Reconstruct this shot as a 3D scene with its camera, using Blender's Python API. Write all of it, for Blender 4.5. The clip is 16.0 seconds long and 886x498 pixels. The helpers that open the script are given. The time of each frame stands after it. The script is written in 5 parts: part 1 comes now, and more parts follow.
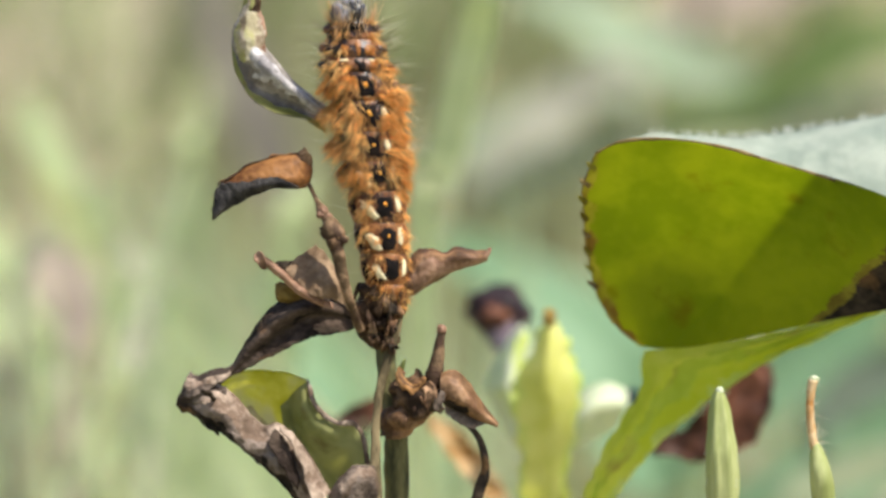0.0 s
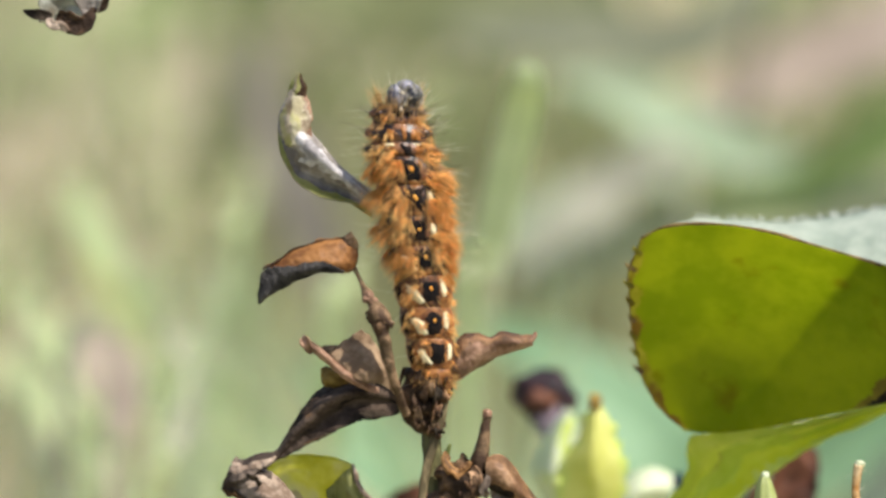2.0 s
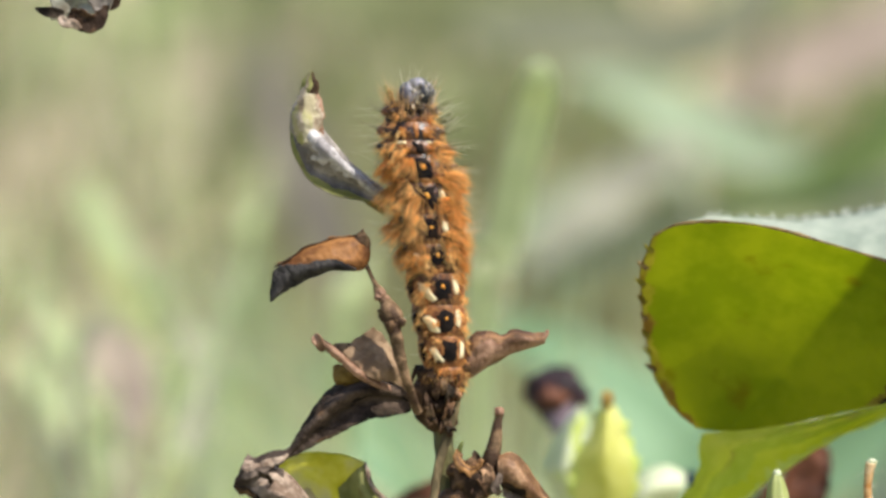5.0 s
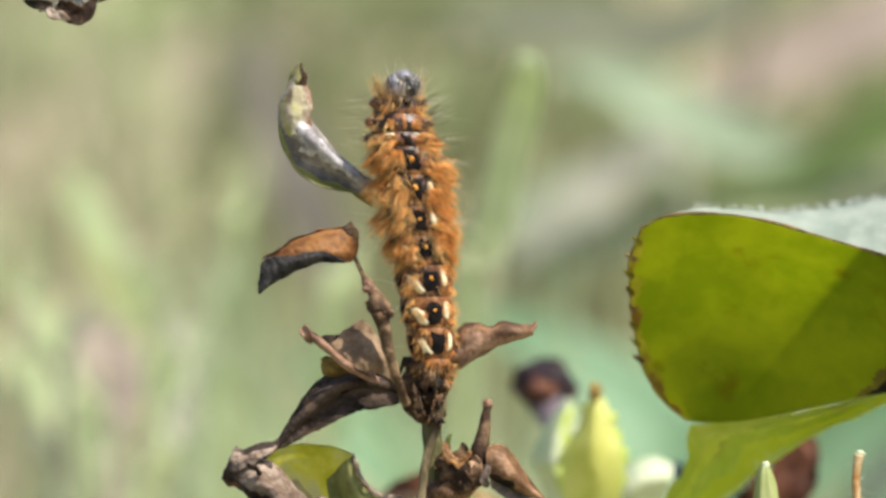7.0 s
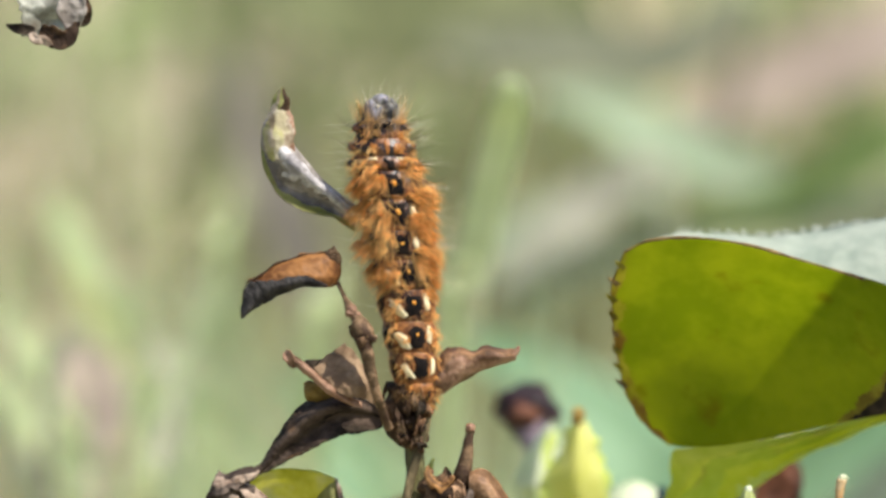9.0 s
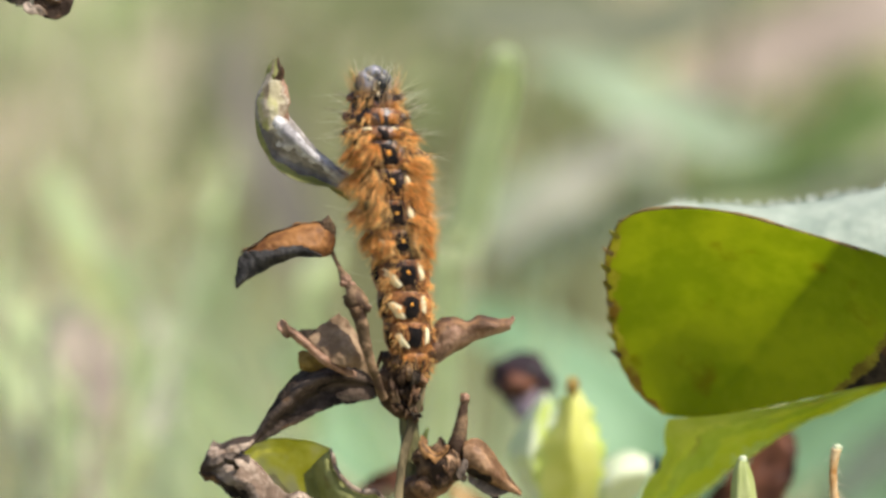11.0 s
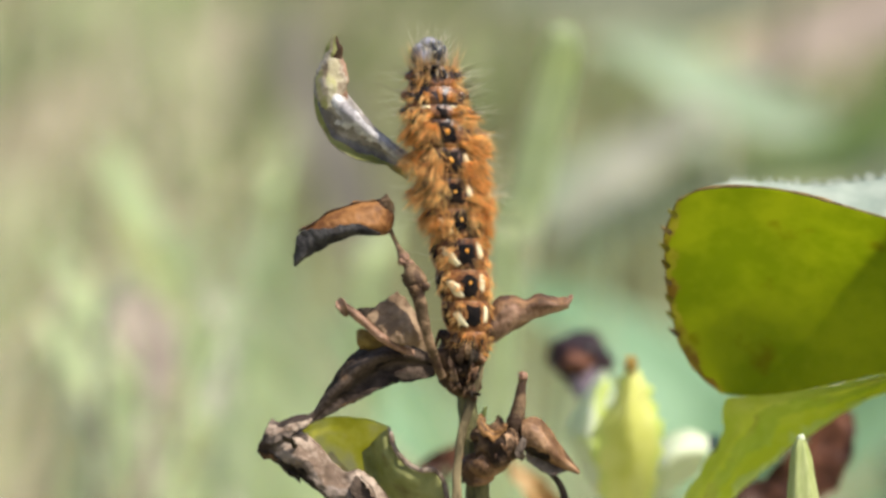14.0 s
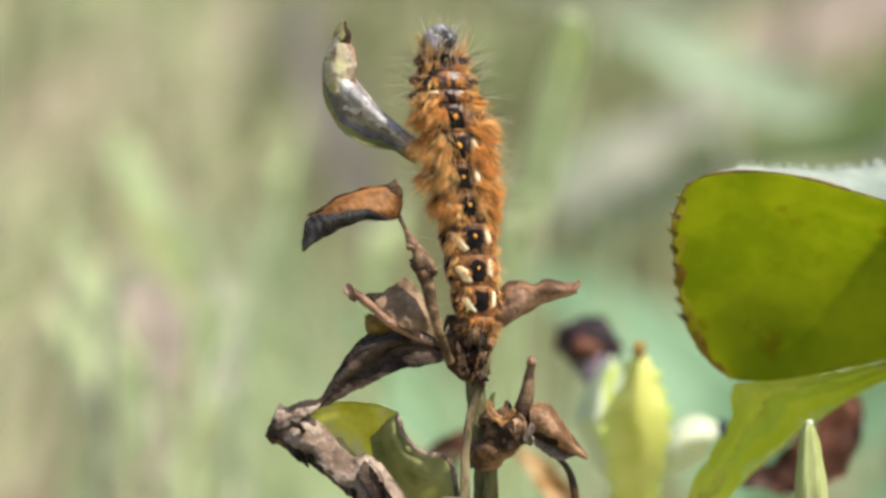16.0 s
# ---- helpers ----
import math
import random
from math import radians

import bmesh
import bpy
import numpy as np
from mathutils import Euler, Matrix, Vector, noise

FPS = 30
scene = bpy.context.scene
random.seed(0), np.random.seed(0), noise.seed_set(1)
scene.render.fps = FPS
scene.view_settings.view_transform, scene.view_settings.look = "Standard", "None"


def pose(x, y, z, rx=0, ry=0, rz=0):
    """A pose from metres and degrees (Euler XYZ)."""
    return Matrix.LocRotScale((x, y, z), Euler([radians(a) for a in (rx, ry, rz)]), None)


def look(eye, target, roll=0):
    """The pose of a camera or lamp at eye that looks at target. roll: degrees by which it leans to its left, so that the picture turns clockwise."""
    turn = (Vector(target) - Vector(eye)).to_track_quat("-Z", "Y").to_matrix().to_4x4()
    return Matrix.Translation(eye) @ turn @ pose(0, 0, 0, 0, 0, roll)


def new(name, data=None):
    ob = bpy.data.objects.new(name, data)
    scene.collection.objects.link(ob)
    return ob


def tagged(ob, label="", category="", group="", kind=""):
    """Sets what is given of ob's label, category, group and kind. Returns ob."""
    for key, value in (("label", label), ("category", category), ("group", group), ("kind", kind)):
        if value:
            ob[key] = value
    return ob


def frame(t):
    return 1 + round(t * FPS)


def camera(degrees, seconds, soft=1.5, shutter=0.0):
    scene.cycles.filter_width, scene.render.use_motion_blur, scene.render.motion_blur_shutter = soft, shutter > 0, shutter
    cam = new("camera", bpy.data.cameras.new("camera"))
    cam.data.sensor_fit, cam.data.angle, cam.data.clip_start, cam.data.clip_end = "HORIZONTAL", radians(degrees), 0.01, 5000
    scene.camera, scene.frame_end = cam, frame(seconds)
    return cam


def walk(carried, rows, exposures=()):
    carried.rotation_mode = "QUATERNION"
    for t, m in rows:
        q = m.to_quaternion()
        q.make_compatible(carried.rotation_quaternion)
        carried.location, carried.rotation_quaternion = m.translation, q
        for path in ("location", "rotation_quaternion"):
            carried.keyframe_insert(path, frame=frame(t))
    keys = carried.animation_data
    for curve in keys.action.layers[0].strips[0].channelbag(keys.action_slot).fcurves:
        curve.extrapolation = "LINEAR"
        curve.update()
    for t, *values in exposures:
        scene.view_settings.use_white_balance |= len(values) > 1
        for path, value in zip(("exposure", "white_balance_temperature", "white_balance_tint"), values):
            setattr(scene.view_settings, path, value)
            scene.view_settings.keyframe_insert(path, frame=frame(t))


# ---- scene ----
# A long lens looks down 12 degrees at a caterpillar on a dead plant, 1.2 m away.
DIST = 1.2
TILT = radians(12)
RIGHT = Vector((1, 0, 0))
UP = Vector((0, math.sin(TILT), math.cos(TILT)))
AWAY = Vector((0, math.cos(TILT), -math.sin(TILT)))
CENTRE = Vector((0, 0, 0.30))
EYE = CENTRE - AWAY * DIST

cam = camera(4.863, 16.0, soft=3.0)
cam.data.dof.use_dof = True
cam.data.dof.focus_distance = 1.195
cam.data.dof.aperture_fstop = 26.0
# seconds, tilt, turn: the camera only pans and tilts
PATH = [
    (0.0, 77.5528, -0.1732),
    (0.5, 77.6816, -0.2011),
    (1.0, 77.9258, -0.1111),
    (1.5, 78.0261, 0.0317),
    (2.0, 78.0168, 0.0838),
    (2.5, 78.0220, 0.0466),
    (3.0, 78.0000, 0.0000),
    (3.5, 78.0590, 0.0360),
    (4.0, 78.0571, 0.0968),
    (4.2, 78.0310, 0.1527),
    (6.3, 77.9941, 0.1319),
    (6.5, 77.9894, 0.0993),
    (7.0, 77.9600, 0.0853),
    (7.5, 77.9600, 0.0574),
    (8.0, 78.0546, -0.0031),
    (8.2, 78.1322, -0.0428),
    (10.3, 77.9876, 0.0537),
    (10.5, 77.9777, -0.0053),
    (11.0, 77.9289, -0.0428),
    (11.5, 77.8579, -0.0248),
    (12.0, 77.8305, -0.0071),
    (12.5, 77.8157, 0.1955),
    (13.0, 77.7629, 0.3383),
    (13.5, 77.7371, 0.3150),
    (14.0, 77.8104, 0.2855),
    (14.5, 77.8203, 0.2436),
    (15.0, 77.7918, 0.2436),
    (15.5, 77.7381, 0.2933),
    (16.0, 77.7288, 0.3321),
]

walk(cam, [(t, pose(EYE.x, EYE.y, EYE.z, rx, 0, rz)) for t, rx, rz in PATH], [(0.0, 0.40, 6400, 11.0), (16.0, 0.40, 6400, 11.0)])

# ---- light ----
SUN_ELEVATION, SUN_AZIMUTH = radians(60), radians(116)   # azimuth: from the view's direction towards the right
world = bpy.data.worlds.new("world")
scene.world = world
world.use_nodes = True
sky = world.node_tree.nodes.new("ShaderNodeTexSky")
sky.sky_type = "NISHITA"
sky.sun_disc = False
sky.sun_elevation = SUN_ELEVATION
sky.sun_rotation = SUN_AZIMUTH
sky.air_density, sky.dust_density = 1.0, 2.0
back = world.node_tree.nodes["Background"]
world.node_tree.links.new(sky.outputs[0], back.inputs[0])
back.inputs[1].default_value = 0.125
sun = new("sun", bpy.data.lights.new("sun", "SUN"))
sun.data.energy = 4.8
sun.data.angle = radians(1.5)
sun.data.color = (1.0, 0.95, 0.86)
toward = Vector((math.cos(SUN_ELEVATION) * math.sin(SUN_AZIMUTH), math.cos(SUN_ELEVATION) * math.cos(SUN_AZIMUTH), math.sin(SUN_ELEVATION)))
sun.matrix_world = look(toward * 5, (0, 0, 0))


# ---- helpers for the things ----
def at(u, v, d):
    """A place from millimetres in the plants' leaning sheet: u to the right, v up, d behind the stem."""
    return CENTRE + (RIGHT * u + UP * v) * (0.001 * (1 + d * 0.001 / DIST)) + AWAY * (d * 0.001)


ORIGIN = {}


def thing(name, base, label, category, group=""):
    ob = new(name)
    ob.empty_display_size = 0.01
    ob.location = base
    ORIGIN[name, ob] = Vector(base)
    return tagged(ob, label, category, group)


def origin_of(ob):
    for (n, o), p in ORIGIN.items():
        if o == ob:
            return p
    return Vector((0, 0, 0))


def part(name, geo, materials, parent, label="", pivot=None, smooth=True):
    """One mesh object under a thing or part; geo: vertices in the world, faces and, if given, a material slot for each face."""
    verts, faces = geo[0], geo[1]
    base = origin_of(parent) if parent else Vector((0, 0, 0))
    here = Vector(pivot) if pivot is not None else base
    me = bpy.data.meshes.new(name)
    me.from_pydata([tuple(Vector(v) - here) for v in verts], [], faces)
    for m in (materials if isinstance(materials, (list, tuple)) else [materials]):
        me.materials.append(m)
    if len(geo) > 2:
        me.polygons.foreach_set("material_index", geo[2])
    me.polygons.foreach_set("use_smooth", [smooth] * len(faces))
    me.update()
    ob = new(name, me)
    if parent:
        ob.parent = parent
    ob.location = here - base
    ORIGIN[name, ob] = here
    return tagged(ob, label) if label else ob


def glide(rows, n):
    """n smooth stations along rows of numbers (Catmull-Rom)."""
    a = np.array(rows, float)
    a = np.vstack([2 * a[0] - a[1], a, 2 * a[-1] - a[-2]])
    out = []
    for i in range(n):
        s = i / (n - 1) * (len(rows) - 1)
        k = min(int(s), len(rows) - 2)
        f = s - k
        p0, p1, p2, p3 = a[k], a[k + 1], a[k + 2], a[k + 3]
        out.append(0.5 * (2 * p1 + (p2 - p0) * f + (2 * p0 - 5 * p1 + 4 * p2 - p3) * f * f + (3 * p1 - p0 - 3 * p2 + p3) * f ** 3))
    return out


def joined(*geos):
    verts, faces, slots = [], [], []
    for g in geos:
        k = len(verts)
        verts += list(g[0])
        faces += [tuple(i + k for i in f) for f in g[1]]
        slots += list(g[2]) if len(g) > 2 else [0] * len(g[1])
    return verts, faces, slots


def tube(rows, n=24, sides=10, rough=0.0, grain=900.0, flat=1.0, ridges=0, ridge=0.0):
    """A stem along rows (u, v, d, radius) in mm, closed at both ends."""
    st = glide(rows, n)
    pts = [at(*r[:3]) for r in st]
    verts, faces = [], []
    for i, p in enumerate(pts):
        t = (pts[min(i + 1, n - 1)] - pts[max(i - 1, 0)]).normalized()
        s = t.cross(-AWAY)
        s = s.normalized() if s.length > 1e-6 else RIGHT
        q = s.cross(t)
        for j in range(sides):
            a = 2 * math.pi * j / sides
            r = max(st[i][3], 0.01) * 0.001
            w = s * math.cos(a) + q * math.sin(a) * flat
            k = 1 + ridge * math.cos(ridges * a)
            if rough:
                k += rough * noise.noise((p + w * r) * grain)
            verts.append(p + w * r * k)
    for i in range(n - 1):
        for j in range(sides):
            a, b = i * sides + j, i * sides + (j + 1) % sides
            faces.append((a, b, b + sides, a + sides))
    faces.append(tuple(range(sides))[::-1])
    faces.append(tuple(range((n - 1) * sides, n * sides)))
    return verts, faces


def sheet(grid, thick, slots=(0, 0)):
    """A thin shell over a grid of places; slots: materials of its front and its back."""
    n, m = len(grid), len(grid[0])
    norm = [[None] * m for _ in range(n)]
    for i in range(n):
        for j in range(m):
            a = grid[min(i + 1, n - 1)][j] - grid[max(i - 1, 0)][j]
            b = grid[i][min(j + 1, m - 1)] - grid[i][max(j - 1, 0)]
            c = a.cross(b)
            norm[i][j] = c.normalized() if c.length > 1e-12 else Vector((0, -1, 0))
    verts = [grid[i][j] for i in range(n) for j in range(m)]
    k = len(verts)
    verts += [grid[i][j] - norm[i][j] * thick for i in range(n) for j in range(m)]
    faces, sl = [], []
    for i in range(n - 1):
        for j in range(m - 1):
            q = (i * m + j, (i + 1) * m + j, (i + 1) * m + j + 1, i * m + j + 1)
            faces.append(q)
            sl.append(slots[0])
            faces.append(tuple(x + k for x in q)[::-1])
            sl.append(slots[1])
    rim = [i * m for i in range(n)] + [(n - 1) * m + j for j in range(1, m)] + [i * m + m - 1 for i in range(n - 2, -1, -1)] + [j for j in range(m - 2, 0, -1)]
    for a, b in zip(rim, rim[1:] + rim[:1]):
        faces.append((b, a, a + k, b + k))
        sl.append(slots[1])
    return verts, faces, sl


def leaf(rows, nu=36, nv=13, crumple=0.0, grain=180.0, thick=0.16, slots=(0, 0), teeth=0.0, count=20, ragged=0.0):
    """A leaf along rows (u, v, d, half width, twist, half curl) in mm and degrees; curl lifts the edges to the viewer."""
    st = glide(rows, nu)
    pts = [at(*r[:3]) for r in st]
    grid = []
    for i, p in enumerate(pts):
        t = (pts[min(i + 1, nu - 1)] - pts[max(i - 1, 0)]).normalized()
        s = t.cross(-AWAY)
        s = s.normalized() if s.length > 1e-6 else RIGHT
        s = Matrix.Rotation(radians(st[i][4]), 3, t) @ s
        nrm = s.cross(t)
        if nrm.dot(-AWAY) < 0 and abs(st[i][4]) < 90:
            nrm = -nrm
        w, c = max(st[i][3], 0.02) * 0.001, radians(st[i][5])
        row = []
        for j in range(nv):
            v = 2 * j / (nv - 1) - 1
            ww = w
            if abs(v) > 0.8:
                ww *= 1 + teeth * ((i * count / nu) % 1.0 - 0.5) + ragged * (noise.noise(p * 500 + Vector((v * 3, 0, 0))) + 0.7 * noise.noise(p * 1500 + Vector((v * 3, 0, 0))))
            o = s * ww * v if abs(c) < 0.02 else s * (ww / c) * math.sin(c * v) + nrm * (ww / c) * (1 - math.cos(c * v))
            q = p + o
            if crumple:
                k = noise.noise(q * grain) + 0.5 * noise.noise(q * grain * 2.3) + 0.22 * noise.noise(q * grain * 6)
                q = q + nrm * (k * crumple * 0.001)
            row.append(q)
        grid.append(row)
    return sheet(grid, thick * 0.001, (slots[1], slots[0]))


def loft(guides, nu=50, nv=16, crumple=0.3, grain=250.0, thick=0.14, ragged=0.0, bands=(0,)):
    """A leaf spread over guide lines of (u, v, d) in mm, from one edge to the other; bands: materials across it, with uneven borders."""
    lines = [glide([r[:3] for r in g], nu) for g in guides]
    grid = []
    for i in range(nu):
        row = []
        for j, r in enumerate(glide([c[i] for c in lines], nv)):
            p = at(*r)
            if ragged and (j in (0, nv - 1) or i in (0, nu - 1)):
                p = p + (RIGHT * noise.noise(p * 700) + UP * noise.noise(p * 700 + Vector((9, 0, 0))) + UP * (0.6 * noise.noise(p * 1900))) * (ragged * 0.001)
            k = noise.noise(p * grain) + 0.5 * noise.noise(p * grain * 2.3) + 0.25 * noise.noise(p * grain * 6)
            row.append(p + AWAY * (k * crumple * 0.001))
        grid.append(row)
    verts, faces, slots = sheet(grid, thick * 0.001)
    if len(bands) > 1:
        n = 0
        for i in range(nu - 1):
            for j in range(nv - 1):
                p = grid[i][j]
                q = (j + 0.5) / (nv - 1) * len(bands) + 1.5 * noise.noise(p * 260) + 1.0 * noise.noise(p * 800)
                slots[n] = slots[n + 1] = bands[min(max(int(q), 0), len(bands) - 1)]
                n += 2
    return verts, faces, slots


def blob(place, radii, seed=0.0, rough=0.15, grain=400.0, n=12, turn=None):
    """A lumpy rounded body; radii in mm along right, up and away."""
    c = at(*place)
    verts, faces = [], []
    for i in range(n + 1):
        a = math.pi * i / n
        for j in range(2 * n):
            b = math.pi * j / n
            w = Vector((math.sin(a) * math.cos(b), math.cos(a), math.sin(a) * math.sin(b)))
            k = 1 + rough * noise.noise(w * grain * 0.004 + Vector((seed, seed, 0)))
            x = Vector((w.x * radii[0], w.y * radii[1], w.z * radii[2])) * k
            if turn:
                x = Matrix.Rotation(radians(turn), 3, "Z") @ x
            verts.append(c + (RIGHT * x.x + UP * x.y + AWAY * x.z) * 0.001)
    m = 2 * n
    for i in range(n):
        for j in range(m):
            faces.append((i * m + j, i * m + (j + 1) % m, (i + 1) * m + (j + 1) % m, (i + 1) * m + j))
    return verts, faces


# ---- materials ----
def mat(name, dark, light, scale=250.0, rough=0.6, bump=0.3, through_light=0.0, gloss=0.3, vary=0.0, fine=6.0, third=None, third_scale=60.0, third_at=0.55, stretch=(1, 1, 1)):
    """Two colours mottled at two scales, with relief; through_light: the share of light that passes."""
    m = bpy.data.materials.new(name)
    m.use_nodes = True
    nt = m.node_tree
    nt.nodes.clear()
    N, L = nt.nodes.new, nt.links.new
    out = N("ShaderNodeOutputMaterial")
    co = N("ShaderNodeTexCoord")
    mp = N("ShaderNodeMapping")
    mp.inputs["Scale"].default_value = stretch
    L(co.outputs["Object"], mp.inputs["Vector"])
    n1, n2 = N("ShaderNodeTexNoise"), N("ShaderNodeTexNoise")
    for n, k, dt in ((n1, scale, 4.0), (n2, scale * fine, 3.0)):
        n.inputs["Scale"].default_value = k
        n.inputs["Detail"].default_value = dt
        L(mp.outputs[0], n.inputs["Vector"])
    add = N("ShaderNodeMath")
    add.operation = "MULTIPLY_ADD"
    L(n2.outputs[0], add.inputs[0])
    add.inputs[1].default_value = 0.35
    L(n1.outputs[0], add.inputs[2])
    ramp = N("ShaderNodeValToRGB")
    ramp.color_ramp.elements[0].position, ramp.color_ramp.elements[1].position = 0.57, 0.80
    ramp.color_ramp.elements[0].color, ramp.color_ramp.elements[1].color = (*dark, 1), (*light, 1)
    L(add.outputs[0], ramp.inputs[0])
    col = ramp.outputs[0]
    if third:
        n3 = N("ShaderNodeTexNoise")
        n3.inputs["Scale"].default_value = third_scale
        n3.inputs["Detail"].default_value = 3
        L(mp.outputs[0], n3.inputs["Vector"])
        r3 = N("ShaderNodeMapRange")
        r3.inputs["From Min"].default_value, r3.inputs["From Max"].default_value = third_at - 0.05, third_at + 0.07
        L(n3.outputs[0], r3.inputs["Value"])
        mx = N("ShaderNodeMix")
        mx.data_type = "RGBA"
        L(r3.outputs[0], mx.inputs["Factor"])
        L(col, mx.inputs["A"])
        mx.inputs["B"].default_value = (*third, 1)
        col = mx.outputs["Result"]
    if vary:
        g = N("ShaderNodeNewGeometry")
        hs = N("ShaderNodeHueSaturation")
        r = N("ShaderNodeMapRange")
        r.inputs["To Min"].default_value, r.inputs["To Max"].default_value = 1 - vary, 1 + vary
        L(g.outputs["Random Per Island"], r.inputs["Value"])
        L(r.outputs[0], hs.inputs["Value"])
        L(col, hs.inputs["Color"])
        col = hs.outputs[0]
    bs = N("ShaderNodeBsdfPrincipled")
    L(col, bs.inputs["Base Color"])
    bs.inputs["Roughness"].default_value = rough
    bs.inputs["Specular IOR Level"].default_value = gloss
    if bump:
        bp = N("ShaderNodeBump")
        bp.inputs["Strength"].default_value = bump
        bp.inputs["Distance"].default_value = 0.25 / scale
        L(add.outputs[0], bp.inputs["Height"])
        L(bp.outputs[0], bs.inputs["Normal"])
    if through_light:
        tr = N("ShaderNodeBsdfTranslucent")
        L(col, tr.inputs["Color"])
        mix = N("ShaderNodeMixShader")
        mix.inputs[0].default_value = through_light
        L(bs.outputs[0], mix.inputs[1])
        L(tr.outputs[0], mix.inputs[2])
        L(mix.outputs[0], out.inputs[0])
    else:
        L(bs.outputs[0], out.inputs[0])
    return m


M_STEM = mat("dry_stem", (0.045, 0.045, 0.017), (0.155, 0.14, 0.052), 450, 0.7, 0.8, stretch=(1, 1, 0.25))
M_STRAW = mat("grey_straw", (0.085, 0.064, 0.028), (0.25, 0.19, 0.095), 500, 0.7, 0.4, stretch=(1, 1, 0.2))
M_BROWN = mat("dead_leaf_brown", (0.038, 0.022, 0.012), (0.17, 0.100, 0.052), 450, 0.8, 1.0, 0.05, gloss=0.15, third=(0.030, 0.018, 0.011), third_scale=280, third_at=0.54)
M_TAN = mat("dead_leaf_tan", (0.25, 0.16, 0.09), (0.50, 0.345, 0.21), 280, 0.7, 0.6, 0.3, gloss=0.2, third=(0.17, 0.105, 0.06), third_scale=170, third_at=0.70)
M_PAPER = mat("dead_leaf_paper", (0.19, 0.13, 0.09), (0.52, 0.405, 0.305), 260, 0.75, 1.0, 0.1, gloss=0.15, third=(0.11, 0.075, 0.05), third_scale=160, third_at=0.58)
M_DARK = mat("dead_leaf_dark", (0.012, 0.009, 0.0065), (0.060, 0.044, 0.029), 300, 0.85, 0.8, gloss=0.12, third=(0.12, 0.068, 0.030), third_scale=220, third_at=0.64)
M_SLATEBLACK = mat("dead_leaf_slateblack", (0.011, 0.010, 0.010), (0.062, 0.056, 0.052), 320, 0.75, 0.9, gloss=0.2, third=(0.10, 0.075, 0.058), third_scale=260, third_at=0.68)
M_RUST = mat("dead_leaf_rust", (0.14, 0.053, 0.014), (0.40, 0.182, 0.055), 200, 0.6, 0.4, 0.2)
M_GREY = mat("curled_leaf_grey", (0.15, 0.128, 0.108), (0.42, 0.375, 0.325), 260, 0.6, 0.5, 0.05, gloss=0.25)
M_OLIVE_LIT = mat("leaf_olive_lit", (0.70, 0.66, 0.09), (0.88, 0.84, 0.26), 130, 0.5, 0.4, 0.75, third=(0.74, 0.70, 0.44), third_scale=130, third_at=0.59)
# lighter and darker copies of the leaf grey: painted highlight and hollow shade
M_GREY_LIT = mat("curled_leaf_grey_lit", (0.24, 0.22, 0.215), (0.60, 0.57, 0.55), 340, 0.55, 0.5, 0.05, gloss=0.3)
M_GREY_SHADE = mat("curled_leaf_grey_shade", (0.13, 0.115, 0.105), (0.30, 0.27, 0.245), 260, 0.65, 0.5, 0.05, gloss=0.2)
M_CREAMY = mat("leaf_cream", (0.45, 0.39, 0.24), (0.72, 0.65, 0.46), 320, 0.6, 0.5, 0.3, gloss=0.2, third=(0.50, 0.48, 0.18), third_scale=260, third_at=0.64)
M_UMBER = mat("dead_leaf_umber", (0.028, 0.019, 0.014), (0.092, 0.065, 0.047), 330, 0.85, 1.0, gloss=0.12, third=(0.16, 0.09, 0.045), third_scale=210, third_at=0.65)
M_FAWN = mat("dead_leaf_fawn", (0.10, 0.074, 0.055), (0.27, 0.21, 0.165), 300, 0.8, 0.9, 0.05, gloss=0.12, third=(0.05, 0.036, 0.028), third_scale=200, third_at=0.57)
M_AMBERLEAF = mat("dead_leaf_amber", (0.20, 0.095, 0.028), (0.50, 0.28, 0.11), 420, 0.7, 0.8, 0.2, gloss=0.15, third=(0.11, 0.055, 0.025), third_scale=260, third_at=0.58)
M_MOSS = mat("leaf_moss", (0.10, 0.125, 0.03), (0.20, 0.23, 0.07), 130, 0.5, 0.3, 0.12)
M_FADED = mat("leaf_faded", (0.279, 0.205, 0.123), (0.607, 0.508, 0.377), 320, 0.5, 0.6, 0.25, third=(0.426, 0.410, 0.115), third_scale=190, third_at=0.58)
M_ASH = mat("leaf_ash", (0.30, 0.30, 0.24), (0.72, 0.72, 0.62), 260, 0.5, 0.5, 0.2, third=(0.22, 0.19, 0.14), third_scale=190, third_at=0.60)
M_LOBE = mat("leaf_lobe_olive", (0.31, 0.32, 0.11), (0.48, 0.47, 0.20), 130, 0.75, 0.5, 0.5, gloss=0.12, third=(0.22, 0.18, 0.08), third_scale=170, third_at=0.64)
M_OCHRE = mat("leaf_ochre", (0.25, 0.15, 0.03), (0.50, 0.34, 0.08), 260, 0.6, 0.4, 0.3)
M_BUD = mat("dry_bud", (0.070, 0.033, 0.012), (0.269, 0.143, 0.065), 420, 0.65, 0.9, third=(0.058, 0.027, 0.013), third_scale=260, third_at=0.56)
M_HUSK = mat("dry_husk", (0.18, 0.09, 0.042), (0.45, 0.27, 0.145), 300, 0.55, 0.7, 0.1, third=(0.122, 0.058, 0.026), third_scale=220, third_at=0.6)
M_BLUSH = mat("dead_leaf_blush", (0.208, 0.107, 0.060), (0.450, 0.271, 0.175), 300, 0.65, 0.8, 0.2, third=(0.084, 0.043, 0.021), third_scale=190, third_at=0.58)
